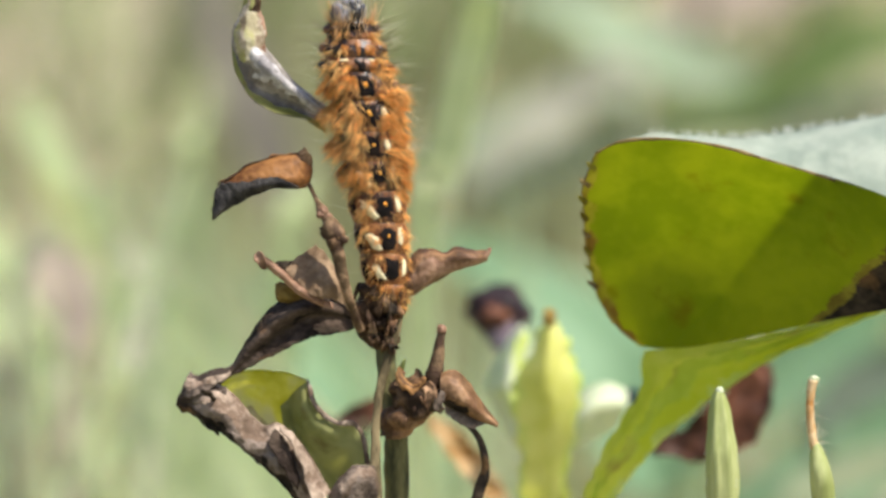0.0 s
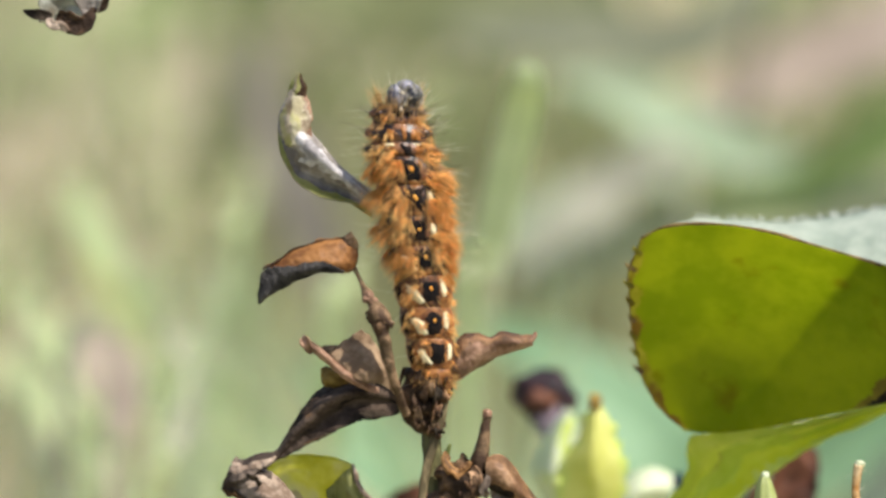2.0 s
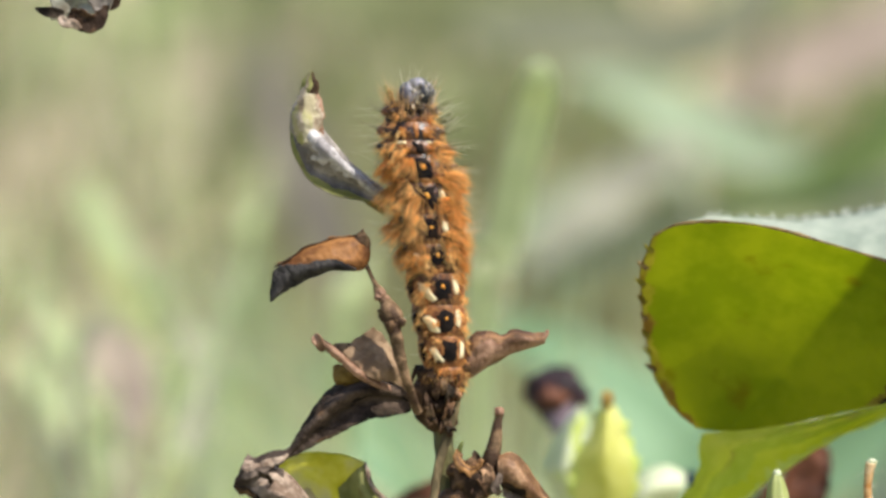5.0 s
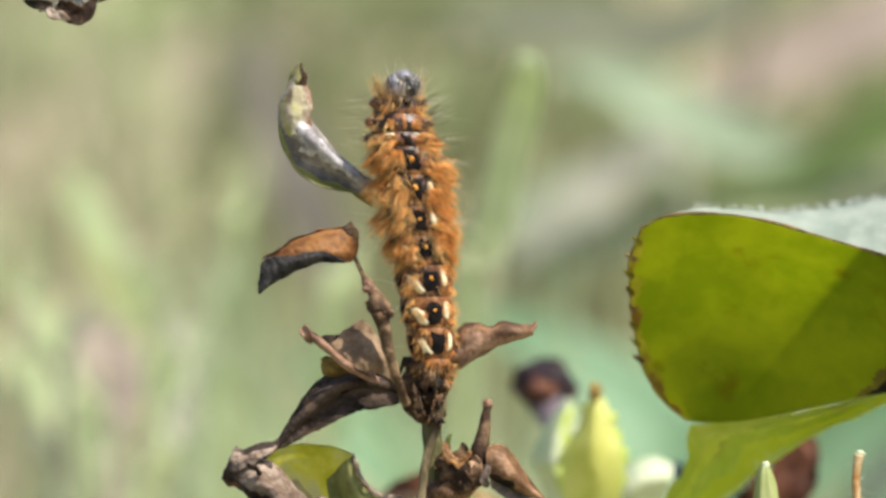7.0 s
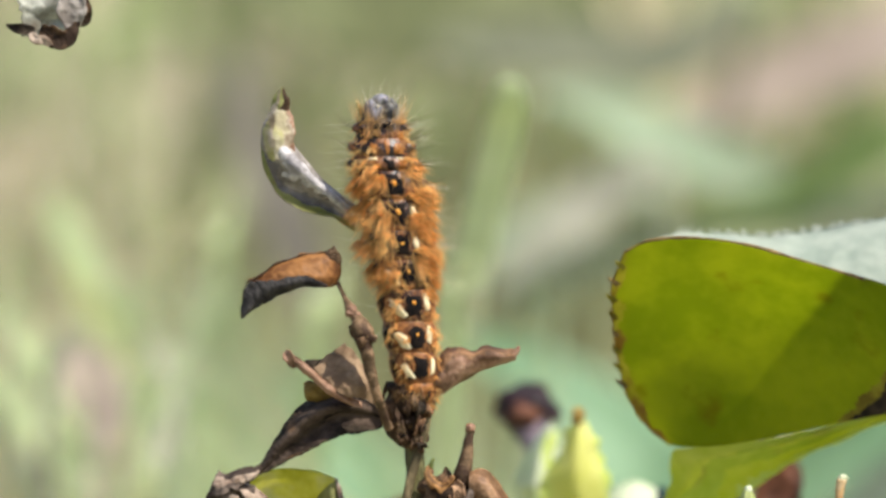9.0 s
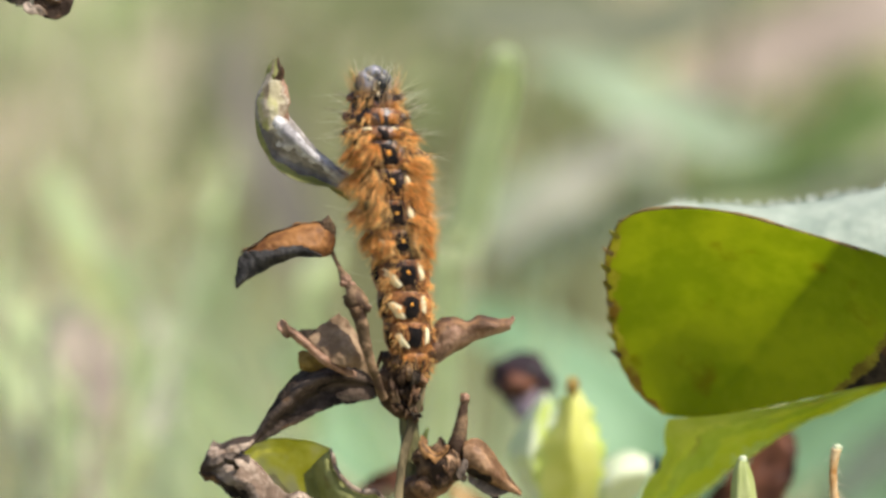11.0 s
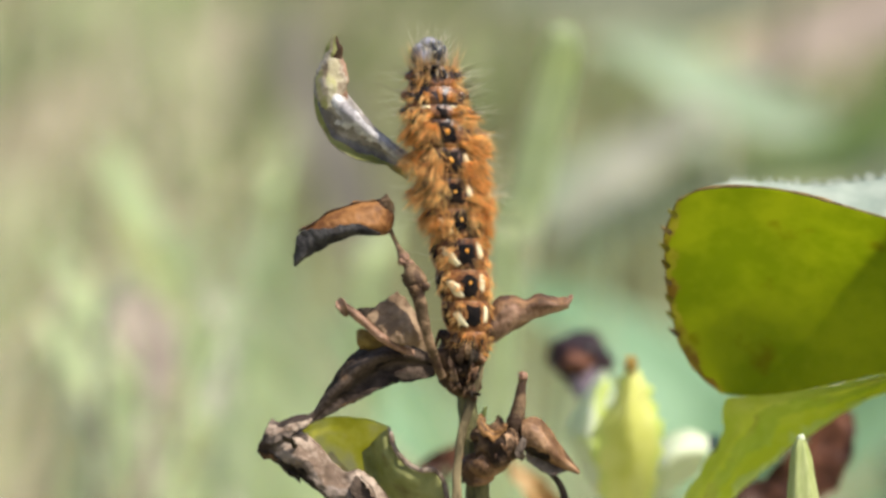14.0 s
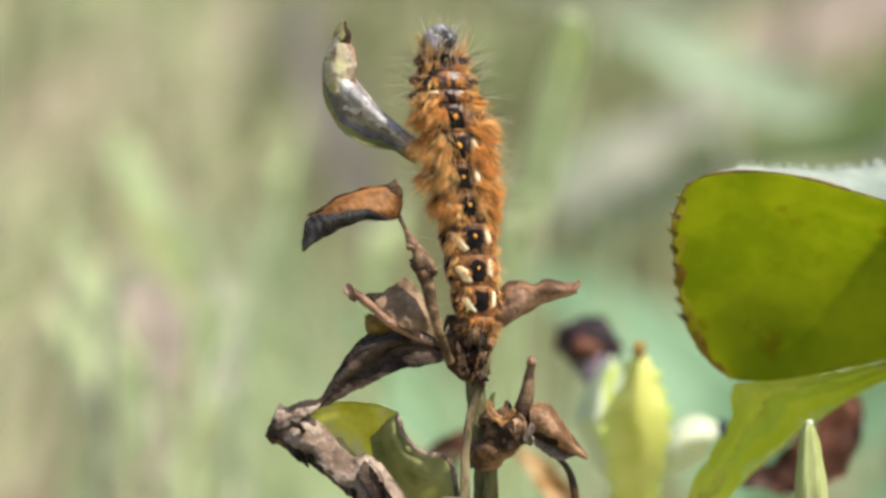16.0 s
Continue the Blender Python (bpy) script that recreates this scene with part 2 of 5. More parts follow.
M_TWIG = mat("dry_twig", (0.070, 0.044, 0.021), (0.24, 0.15, 0.082), 500, 0.75, 0.9, gloss=0.2, third=(0.060, 0.034, 0.02), third_scale=300, third_at=0.55)
M_GREEN = mat("leaf_underside", (0.375, 0.43, 0.026), (0.487, 0.522, 0.042), 90, 0.55, 0.12, 0.88, third=(0.34, 0.31, 0.02), third_scale=170, third_at=0.69)
M_STAIN = mat("leaf_stain", (0.22, 0.17, 0.02), (0.40, 0.36, 0.04), 300, 0.6, 0.2, 0.5)
M_GILT = mat("leaf_gilt", (0.46, 0.44, 0.045), (0.58, 0.53, 0.08), 200, 0.6, 0.2, 0.7, third=(0.36, 0.24, 0.05), third_scale=260, third_at=0.58)
M_DEEP = mat("lime_leaf_deep", (0.56, 0.66, 0.08), (0.72, 0.79, 0.16), 90, 0.6, 0.2, 0.55, gloss=0.15, third=(0.55, 0.47, 0.12), third_scale=150, third_at=0.63)
M_LEMON = mat("lime_leaf_pale", (0.64, 0.73, 0.18), (0.82, 0.87, 0.34), 90, 0.6, 0.2, 0.5, gloss=0.15)
M_TEAL = mat("teal_bud", (0.012, 0.03, 0.035), (0.03, 0.06, 0.065), 120, 0.5, 0.2)
M_PALE = mat("leaf_upper", (0.335, 0.395, 0.32), (0.455, 0.505, 0.415), 200, 0.6, 0.3, 0.35)
M_MARGIN = mat("leaf_margin", (0.10, 0.06, 0.02), (0.25, 0.17, 0.06), 500, 0.7, 0.3)
M_LIME = mat("lime_leaf", (0.72, 0.77, 0.09), (0.87, 0.88, 0.22), 70, 0.6, 0.2, 0.6, gloss=0.15, third=(0.60, 0.55, 0.15), third_scale=110, third_at=0.66)
M_YELLOW = mat("yellow_leaf", (0.75, 0.755, 0.22), (0.88, 0.87, 0.38), 60, 0.5, 0.1, 0.55)
M_CREAM = mat("pale_leaf", (0.70, 0.76, 0.50), (0.84, 0.87, 0.68), 60, 0.5, 0.1, 0.4)
M_SAGE = mat("sage_leaf", (0.48, 0.52, 0.32), (0.62, 0.65, 0.45), 60, 0.5, 0.1, 0.4)
M_MAROON = mat("maroon_leaf", (0.045, 0.017, 0.009), (0.19, 0.072, 0.036), 110, 0.6, 0.2, 0.2)
M_PLUM = mat("plum_bud", (0.010, 0.006, 0.008), (0.05, 0.018, 0.02), 120, 0.6, 0.2)
M_MAUVE = mat("mauve_stalk", (0.10, 0.075, 0.09), (0.19, 0.15, 0.16), 60, 0.6, 0.1)
M_POD = mat("green_pod", (0.32, 0.37, 0.11), (0.56, 0.59, 0.26), 200, 0.5, 0.3, 0.25, stretch=(1, 1, 0.15))
M_STYLE = mat("dried_style", (0.45, 0.22, 0.06), (0.75, 0.55, 0.30), 250, 0.6, 0.4, 0.2)
M_SKIN = mat("caterpillar_skin", (0.111, 0.038, 0.012), (0.391, 0.162, 0.047), 600, 0.5, 0.5, fine=4, third=(0.043, 0.019, 0.009), third_scale=420, third_at=0.57)
M_SKIN_DARK = mat("caterpillar_thorax", (0.028, 0.013, 0.008), (0.22, 0.085, 0.024), 500, 0.35, 0.6, fine=4, gloss=0.45, third=(0.012, 0.007, 0.005), third_scale=480, third_at=0.54)
M_BLACK = mat("black_velvet", (0.004, 0.0035, 0.0035), (0.018, 0.012, 0.009), 900, 0.75, 0.3, gloss=0.12)
M_WHITE = mat("cream_patch", (0.64, 0.52, 0.28), (0.86, 0.77, 0.50), 900, 0.6, 0.3)
M_SPOT = mat("orange_spot", (0.62, 0.25, 0.02), (0.80, 0.42, 0.06), 900, 0.5, 0.2)
M_HEAD = mat("head_shell", (0.10, 0.10, 0.125), (0.46, 0.44, 0.50), 900, 0.32, 0.35, gloss=0.55, third=(0.012, 0.012, 0.016), third_scale=520, third_at=0.51, stretch=(2.0, 1, 0.5))
M_AMBER = mat("amber_mark", (0.150, 0.053, 0.011), (0.315, 0.120, 0.022), 900, 0.4, 0.3)
M_HAIR = mat("orange_hair", (0.78, 0.41, 0.105), (0.96, 0.69, 0.28), 300, 0.5, 0.0, 0.4, vary=0.6)
M_FAIR = mat("pale_hair", (0.80, 0.72, 0.52), (0.90, 0.84, 0.68), 300, 0.4, 0.0, 0.3, vary=0.2)
M_DOWN = mat("white_down", (0.80, 0.84, 0.76), (0.90, 0.92, 0.86), 300, 0.4, 0.0, 0.3)
M_GOLD = mat("golden_hair", (0.62, 0.38, 0.14), (0.85, 0.62, 0.34), 300, 0.45, 0.0, 0.35, vary=0.3)
M_BRISTLE = mat("dark_hair", (0.04, 0.03, 0.015), (0.10, 0.07, 0.03), 300, 0.4, 0.0, 0.1, vary=0.3)
M_GROUND = mat("meadow_soil", (0.18, 0.152, 0.09), (0.385, 0.325, 0.225), 26, 0.9, 0.4, fine=7, third=(0.30, 0.33, 0.16), third_scale=15, third_at=0.54)
M_GRASS = mat("grass_green", (0.16, 0.23, 0.07), (0.30, 0.38, 0.14), 20, 0.5, 0.0, 0.35, vary=0.35)
M_BLADE = mat("grass_pale", (0.59, 0.69, 0.36), (0.78, 0.84, 0.52), 40, 0.5, 0.0, 0.4, vary=0.15)
M_SOFT = mat("grass_soft", (0.68, 0.76, 0.43), (0.80, 0.86, 0.54), 40, 0.6, 0.0, 0.4)
M_STRAWGREEN = mat("broad_leaf_yellow", (0.56, 0.60, 0.27), (0.70, 0.72, 0.37), 30, 0.6, 0.1, 0.35)
M_ROSE = mat("dead_leaf_rose", (0.45, 0.355, 0.29), (0.58, 0.47, 0.385), 30, 0.8, 0.2, 0.2)
M_OLD = mat("grass_olive", (0.24, 0.24, 0.11), (0.40, 0.39, 0.21), 20, 0.6, 0.0, 0.25, vary=0.25)
M_HAY = mat("grass_dry", (0.54, 0.46, 0.27), (0.75, 0.65, 0.43), 20, 0.7, 0.0, 0.3, vary=0.25)
M_MINT = mat("broad_leaf_mint", (0.25, 0.42, 0.23), (0.35, 0.52, 0.32), 30, 0.45, 0.2, 0.35)
M_HAZEL = mat("broad_leaf_dull", (0.33, 0.42, 0.26), (0.44, 0.52, 0.345), 30, 0.5, 0.2, 0.3)
M_GLOOM = mat("broad_leaf_dark", (0.115, 0.15, 0.105), (0.21, 0.25, 0.175), 30, 0.6, 0.2, 0.1)
M_DUST = mat("dead_leaf_grey", (0.178, 0.160, 0.130), (0.27, 0.24, 0.196), 30, 0.8, 0.2, 0.1)
M_TAUPE = mat("dead_leaf_taupe", (0.22, 0.23, 0.15), (0.32, 0.33, 0.22), 30, 0.8, 0.2, 0.1)
M_OLIVEDULL = mat("broad_leaf_olive", (0.205, 0.225, 0.105), (0.29, 0.31, 0.155), 30, 0.75, 0.2, 0.1, gloss=0.1)
M_FALLOW = mat("dead_leaf_fallow", (0.43, 0.41, 0.315), (0.56, 0.535, 0.42), 30, 0.8, 0.2, 0.1)
M_LITTER = mat("leaf_litter_pink", (0.27, 0.212, 0.165), (0.385, 0.31, 0.245), 30, 0.8, 0.2, 0.1)

# ---- ground ----
def ground_sheet():
    xs = [-60, -20, -6, -2] + [-1.2 + 0.06 * i for i in range(41)] + [2, 6, 20, 60]
    ys = [-60, -20, -6, -2] + [-1.2 + 0.08 * i for i in range(61)] + [5, 8, 20, 60, 200]
    verts = [Vector((x, y, 0.012 * noise.noise(Vector((x * 5, y * 5, 0))) - 0.006)) for y in ys for x in xs]
    m = len(xs)
    faces = [(j * m + i, j * m + i + 1, (j + 1) * m + i + 1, (j + 1) * m + i) for j in range(len(ys) - 1) for i in range(m - 1)]
    return verts, faces


tagged(part("ground", ground_sheet(), M_GROUND, None), "earthy meadow ground with sparse green growth", "ground", kind="structure")


def grass_field(seed, count, xr, yr, hr, wide, material, name, label):
    rnd = random.Random(seed)
    verts, faces = [], []
    for _ in range(count):
        x, y = rnd.uniform(*xr), rnd.uniform(*yr)
        h, w, a = rnd.uniform(*hr), rnd.uniform(*wide), rnd.uniform(0, math.pi)
        lean = Vector((rnd.gauss(0, 0.35), rnd.gauss(0, 0.3), 0)) * h
        s = Vector((math.cos(a), math.sin(a), 0)) * w
        k = len(verts)
        for f, g in ((0, 1), (0.4, 0.9), (0.75, 0.6)):
            p = Vector((x, y, -0.01)) + Vector((0, 0, h * f)) + lean * f * f
            verts += [p - s * g, p + s * g]
        verts.append(Vector((x, y, -0.01)) + Vector((0, 0, h * 0.97)) + lean)
        faces += [(k, k + 1, k + 3, k + 2), (k + 2, k + 3, k + 5, k + 4), (k + 4, k + 5, k + 6)]
    return tagged(part(name, (verts, faces), material, None), label, "grass", kind="stuff")


grass_field(5, 30000, (-3, 3), (-3, 4), (0.02, 0.05), (0.001, 0.003), M_GRASS, "meadow_grass", "short green meadow grass, out of focus")
grass_field(3, 2200, (-0.7, 0.7), (0.85, 2.6), (0.02, 0.06), (0.002, 0.005), M_GRASS, "meadow_grass", "short green meadow grass, out of focus")
grass_field(4, 900, (-0.7, 0.7), (0.85, 2.6), (0.02, 0.06), (0.002, 0.005), M_HAY, "dry_grass", "short dry straw-coloured grass, out of focus")


def base_under(u, d, shift=0.0):
    p = at(u, 0, d)
    return Vector((p.x + shift, p.y, 0.0))


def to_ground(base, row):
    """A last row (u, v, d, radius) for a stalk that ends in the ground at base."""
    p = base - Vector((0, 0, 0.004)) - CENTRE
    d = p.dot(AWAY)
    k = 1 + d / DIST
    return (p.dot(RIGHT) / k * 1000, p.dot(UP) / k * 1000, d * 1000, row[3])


# ---- the dead plant that carries the caterpillar ----
def wilted_plant():
    foot = base_under(-3, 60)
    plant = thing("wilted_plant", foot, "withered brown plant stem with curled dead leaves", "plant")
    low = (-1.69, -38.94, 2, 1.43)
    part("stem", tube([(-8.06, 17.94, 3, 0.39), (-7.28, 9.17, 2, 0.58), (-5.79, -0.58, 1, 0.78), (-3.83, -10.34, 0, 0.98), (-3.17, -17.46, 0, 1.5), (-3.04, -21.16, 0, 1.15), (-2.72, -24.93, 0, 1.15), (-2.26, -28.83, 0, 1.2), low,
                       (-1.6, -120, 20, 1.6), to_ground(foot, low)], 200, 18, 0.16, 700, ridges=5, ridge=0.06), M_STEM, plant, "dark olive-green ribbed stem")
    part("shoot_tip", leaf([(-9.8, 18.9, -2, 0.12, 0, 20), (-9.4, 18.2, -2.5, 0.36, 0, 40), (-9.0, 17.2, -2, 0.40, 0, 40), (-8.2, 15.6, 1, 0.30, 0, 20)], 20, 9, 0.3, 400, ragged=0.4), M_LOBE, plant, "small olive-green shoot tip")
    # the swollen node under the tail, wrapped in torn scales
    part("node", tube([(-3.89, -13.23, -1.5, 1.9), (-3.89, -14.86, -1.5, 2.7), (-3.82, -16.48, -1.5, 2.8), (-3.56, -18.11, -1.3, 2.3), (-3.43, -19.60, -1, 1.9), (-3.17, -20.58, -0.8, 1.35)], 60, 28, 0.7, 520), M_BROWN, plant, "lumpy brown stem node")
    part("node", tube([(-2.65, -27.86, -1, 1.2), (-2.20, -28.83, -1.4, 1.9), (-1.61, -29.68, -1.6, 2.0), (-1.42, -30.52, -1.2, 1.3)], 30, 20, 0.6, 550), M_BUD, plant, "lumpy red-brown stem node")
    rnd = random.Random(31)
    for k in range(30):
        f = (k + 0.5) / 30
        u = -3.75 + 0.65 * f + rnd.uniform(-1, 1) * (2.7 - 1.5 * f)
        v = -13.2 - 7.0 * f
        tw = rnd.uniform(-60, 60)
        du, dv, w = rnd.uniform(-0.9, 0.9), rnd.uniform(1.0, 2.4), rnd.uniform(0.3, 0.75)
        deep = -3.4 - 0.9 * math.cos((u + 3.6) * 0.55)
        part("bract", leaf([(u, v, deep + 0.3, 0.1, tw, 10), (u + du * 0.3, v - dv * 0.35, deep - rnd.uniform(0.2, 0.8), w, tw, 55), (u + du * 0.7, v - dv * 0.75, deep - rnd.uniform(0.0, 0.7), w * 0.9, tw + 20, 60), (u + du, v - dv, deep + 0.4, 0.12, tw, 20)], 16, 9, 0.55, 520, ragged=0.7),
             (M_BROWN, M_BUD, M_BROWN, M_TWIG, M_DARK)[k % 5], plant)
    part("leaf_stalk", tube([(-1.42, -17.26, -3.4, 0.3), (-1.81, -18.56, -3.5, 0.42), (-2.65, -21.55, -3.7, 0.46), (-3.69, -25.45, -4, 0.44), (-4.21, -29.48, -4.5, 0.40), (-4.28, -33.71, -5, 0.55), (-4.54, -38.91, -5.5, 1.0)], 70, 10, 0.2, 700, flat=0.35, ridges=2, ridge=0.2), M_STRAW, plant, "flattened olive-brown leaf stalk")
    # side shoot with a pinkish swelling and a knob, from the foot of the node up to the rust leaf
    shoot = part("side_shoot", tube([(-5.97, -18.56, -4.2, 0.55), (-6.49, -17.26, -5.6, 0.50), (-7.14, -15.31, -7.2, 0.52), (-7.79, -13.23, -8, 0.62), (-8.31, -11.02, -8.2, 0.72), (-8.63, -9.33, -8.2, 0.80), (-8.89, -8.16, -8, 1.1), (-9.15, -7.19, -8, 1.2), (-9.48, -6.34, -7.6, 0.85), (-9.93, -5.63, -7, 0.62), (-10.39, -4.91, -6.4, 0.60), (-10.78, -4.13, -5.6, 0.36), (-11.17, -3.35, -4.8, 0.24), (-11.62, -2.44, -4.3, 0.26), (-12.01, -1.66, -4, 0.3)], 150, 18, 0.22, 800), M_TWIG, plant, "olive-brown side shoot")
    for u, v, ru, rv, m in ((-9.80, -7.38, 0.68, 0.81, M_TWIG), (-8.57, -7.90, 0.74, 0.74, M_BROWN), (-9.35, -6.47, 0.62, 0.56, M_BLUSH), (-7.92, -8.29, 0.56, 0.50, M_TWIG), (-9.09, -8.68, 0.56, 0.56, M_BROWN), (-10.26, -5.17, 0.62, 0.62, M_BLUSH), (-9.67, -5.82, 0.56, 0.50, M_BLUSH), (-10.71, -5.43, 0.31, 0.37, M_BLUSH)):
        part("bud_scale", blob((u, v, -8.2 + 0.46 * (v + 7.4)), (ru, rv, 0.5), u * 3, 0.7, 900.0), m, shoot)
    # rust leaf with a slate-black lower fold
    rust = part("dead_leaf", loft([[(-22.22, -1.73, -5, 0), (-20.79, -1.14, -5, 0), (-19.03, 0.22, -4.6, 0), (-15.72, 1.33, -4.2, 0), (-13.44, 1.59, -4, 0), (-12.08, 1.20, -4, 0)],
                                   [(-21.83, -2.05, -5.4, 0), (-20.40, -1.66, -5.8, 0), (-18.51, -0.56, -5.8, 0), (-15.59, 0.29, -5.6, 0), (-13.25, 0.42, -5.2, 0), (-11.49, 0.16, -4.2, 0)],
                                   [(-21.44, -2.44, -5.5, 0), (-20.01, -2.05, -6, 0), (-18.12, -1.47, -6.2, 0), (-15.72, -1.08, -6.2, 0), (-13.44, -1.40, -5.6, 0), (-11.56, -1.01, -4.4, 0)],
                                   [(-21.05, -2.70, -5.2, 0), (-19.62, -2.44, -5.4, 0), (-17.80, -2.18, -5.4, 0), (-15.72, -1.99, -5.2, 0), (-13.77, -2.25, -5, 0), (-11.95, -2.12, -4.2, 0)]], 80, 26, 0.35, 300, ragged=0.35), M_RUST, plant, "rust-orange curled dead leaf")
    part("leaf_underside", loft([[(-23.00, -5.95, -5.6), (-22.80, -3.74, -6.2), (-22.54, -2.18, -6.4), (-21.05, -1.66, -6.7), (-18.45, -1.60, -7.0), (-16.04, -1.08, -7.0), (-14.29, -1.66, -6.6), (-13.12, -2.12, -5.4)],
                                 [(-22.93, -5.95, -5.6), (-22.22, -4.91, -6.4), (-21.57, -3.74, -6.6), (-20.27, -2.96, -6.8), (-18.19, -2.38, -7.1), (-16.04, -1.79, -7.0), (-14.29, -2.05, -6.4), (-13.12, -2.25, -5.4)],
                                 [(-22.87, -5.95, -5.4), (-21.96, -5.17, -5.8), (-21.05, -4.65, -6), (-19.62, -3.87, -6), (-17.86, -2.96, -6.2), (-15.85, -2.31, -6.2), (-14.29, -2.38, -6), (-13.12, -2.38, -5.2)]], 80, 18, 0.4, 280, ragged=0.4), M_SLATEBLACK, rust, "slate-black leaf fold")
    part("leaf_rim", tube([(-22.48, -1.92, -5.6, 0.10), (-20.92, -1.14, -5.4, 0.16), (-20.01, -0.49, -5.2, 0.08), (-19.03, 0.29, -5, 0.14), (-17.34, 0.81, -4.8, 0.06), (-15.72, 1.39, -4.6, 0.12), (-14.42, 1.46, -4.5, 0.05), (-13.12, 1.65, -4.4, 0.12), (-12.21, 1.33, -4.3, 0.06)], 80, 8, 0.7, 900), M_BROWN, rust, "dark dry leaf rim")
    part("leaf_stub", loft([[(-13.51, 1.33, -4.2), (-12.86, 1.91, -4.2), (-12.40, 2.17, -4.1)], [(-12.86, 0.81, -4.8), (-12.21, 1.33, -4.8), (-12.01, 1.65, -4.6)], [(-12.21, 0.03, -4.8), (-11.62, 0.55, -4.8), (-11.30, 0.29, -4.6)]], 16, 12, 0.4, 500, ragged=0.5), M_TWIG, rust, "torn grey-brown leaf base")
    # grey pouch-shaped leaf: upper face, lit crease and shaded hollow put into the colour bands, and a yellow-green
    # lower rim
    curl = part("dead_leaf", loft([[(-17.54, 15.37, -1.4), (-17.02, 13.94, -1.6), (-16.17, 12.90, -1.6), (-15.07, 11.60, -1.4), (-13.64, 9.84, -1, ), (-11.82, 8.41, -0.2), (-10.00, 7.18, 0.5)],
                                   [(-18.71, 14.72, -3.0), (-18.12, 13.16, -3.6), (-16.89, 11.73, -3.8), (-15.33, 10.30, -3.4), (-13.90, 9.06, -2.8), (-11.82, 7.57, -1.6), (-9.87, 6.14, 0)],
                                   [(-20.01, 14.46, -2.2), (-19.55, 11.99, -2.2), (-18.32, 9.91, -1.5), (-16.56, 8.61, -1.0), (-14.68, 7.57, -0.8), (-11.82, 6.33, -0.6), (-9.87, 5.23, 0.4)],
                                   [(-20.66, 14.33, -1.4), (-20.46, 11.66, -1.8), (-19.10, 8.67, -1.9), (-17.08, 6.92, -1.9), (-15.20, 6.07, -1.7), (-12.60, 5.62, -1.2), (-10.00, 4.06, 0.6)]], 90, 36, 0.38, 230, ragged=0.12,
                                  bands=(0, 0, 1, 1, 1, 0, 2, 2, 3, 3)), [M_GREY, M_GREY_LIT, M_GREY_SHADE, M_LOBE], plant, "silver-grey pouch-shaped dead leaf")
    part("leaf_neck", loft([[(-19.88, 17.84, -2), (-20.27, 16.67, -2.2), (-20.66, 15.37, -2.2), (-20.66, 14.07, -2.2), (-20.27, 12.38, -2.2)],
                            [(-18.71, 18.23, -3), (-18.84, 16.67, -3.6), (-19.10, 15.37, -3.8), (-18.97, 14.07, -3.8), (-18.71, 12.25, -3.4)],
                            [(-17.41, 18.36, -2), (-16.95, 16.93, -2.4), (-16.63, 15.63, -2.2), (-16.89, 13.94, -2.4), (-17.02, 12.51, -2.6)]], 50, 24, 0.45, 260, ragged=0.5, bands=(2, 0, 0, 0, 1, 1, 1, 0, 3)), [M_FADED, M_CREAMY, M_GREY, M_BLUSH], curl, "cream and pinkish faded leaf neck")
    part("leaf_tip", loft([[(-18.38, 20.70, -2), (-19.23, 19.66, -2.2), (-19.68, 18.62, -2.2), (-19.88, 17.45, -2.2)],
                           [(-18.19, 20.70, -2.5), (-18.45, 19.40, -3.2), (-18.58, 18.36, -3.4), (-18.71, 17.32, -3)],
                           [(-18.06, 20.57, -2), (-17.54, 19.40, -2.4), (-17.34, 18.55, -2.4), (-17.54, 17.71, -2.2)]], 36, 18, 0.3, 350, ragged=0.35, bands=(0, 1, 0, 2, 2)), [M_LOBE, M_FADED, M_BROWN], curl, "yellow-green leaf tip with a brown dry edge")
    # tan leaves round the node
    part("dead_leaf", loft([[(-11.04, -8.68, -3.6), (-12.34, -9.72, -4.0), (-13.51, -10.76, -4.6), (-14.42, -11.67, -5.2), (-14.03, -12.84, -5.8)],
                            [(-10.78, -9.07, -4.2), (-11.30, -10.63, -5.2), (-11.82, -12.19, -6.2), (-12.34, -13.36, -6.6), (-11.82, -14.53, -6.8)],
                            [(-10.39, -9.33, -4.2), (-9.87, -11.02, -5.4), (-9.61, -12.71, -6.4), (-9.48, -14.14, -6.8), (-8.83, -15.31, -6.4)],
                            [(-10.00, -9.85, -4.6), (-8.96, -11.28, -5.4), (-8.05, -13.62, -6), (-7.53, -15.18, -5.6), (-6.88, -16.48, -4.4)]], 60, 32, 0.8, 200, ragged=0.35), M_TAN, plant, "tan crumpled dead leaf")
    roll2 = part("dead_leaf", loft([[(-17.47, -9.98, -6.6), (-16.37, -10.70, -6.9), (-14.94, -11.80, -7), (-13.25, -13.36, -6.8), (-11.30, -14.73, -6.2), (-9.22, -15.70, -5)],
                                    [(-17.80, -10.44, -7.2), (-16.50, -11.09, -7.5), (-15.07, -12.19, -7.5), (-13.38, -13.75, -7.1), (-11.43, -15.05, -6.4), (-9.22, -16.09, -5)],
                                    [(-17.41, -11.22, -6.6), (-16.30, -11.67, -6.8), (-15.13, -12.65, -6.8), (-13.51, -14.14, -6.6), (-11.56, -15.38, -6), (-9.22, -16.35, -5)]], 60, 16, 0.4, 260, ragged=0.25), M_BLUSH, plant, "rosy-tan rolled leaf edge")
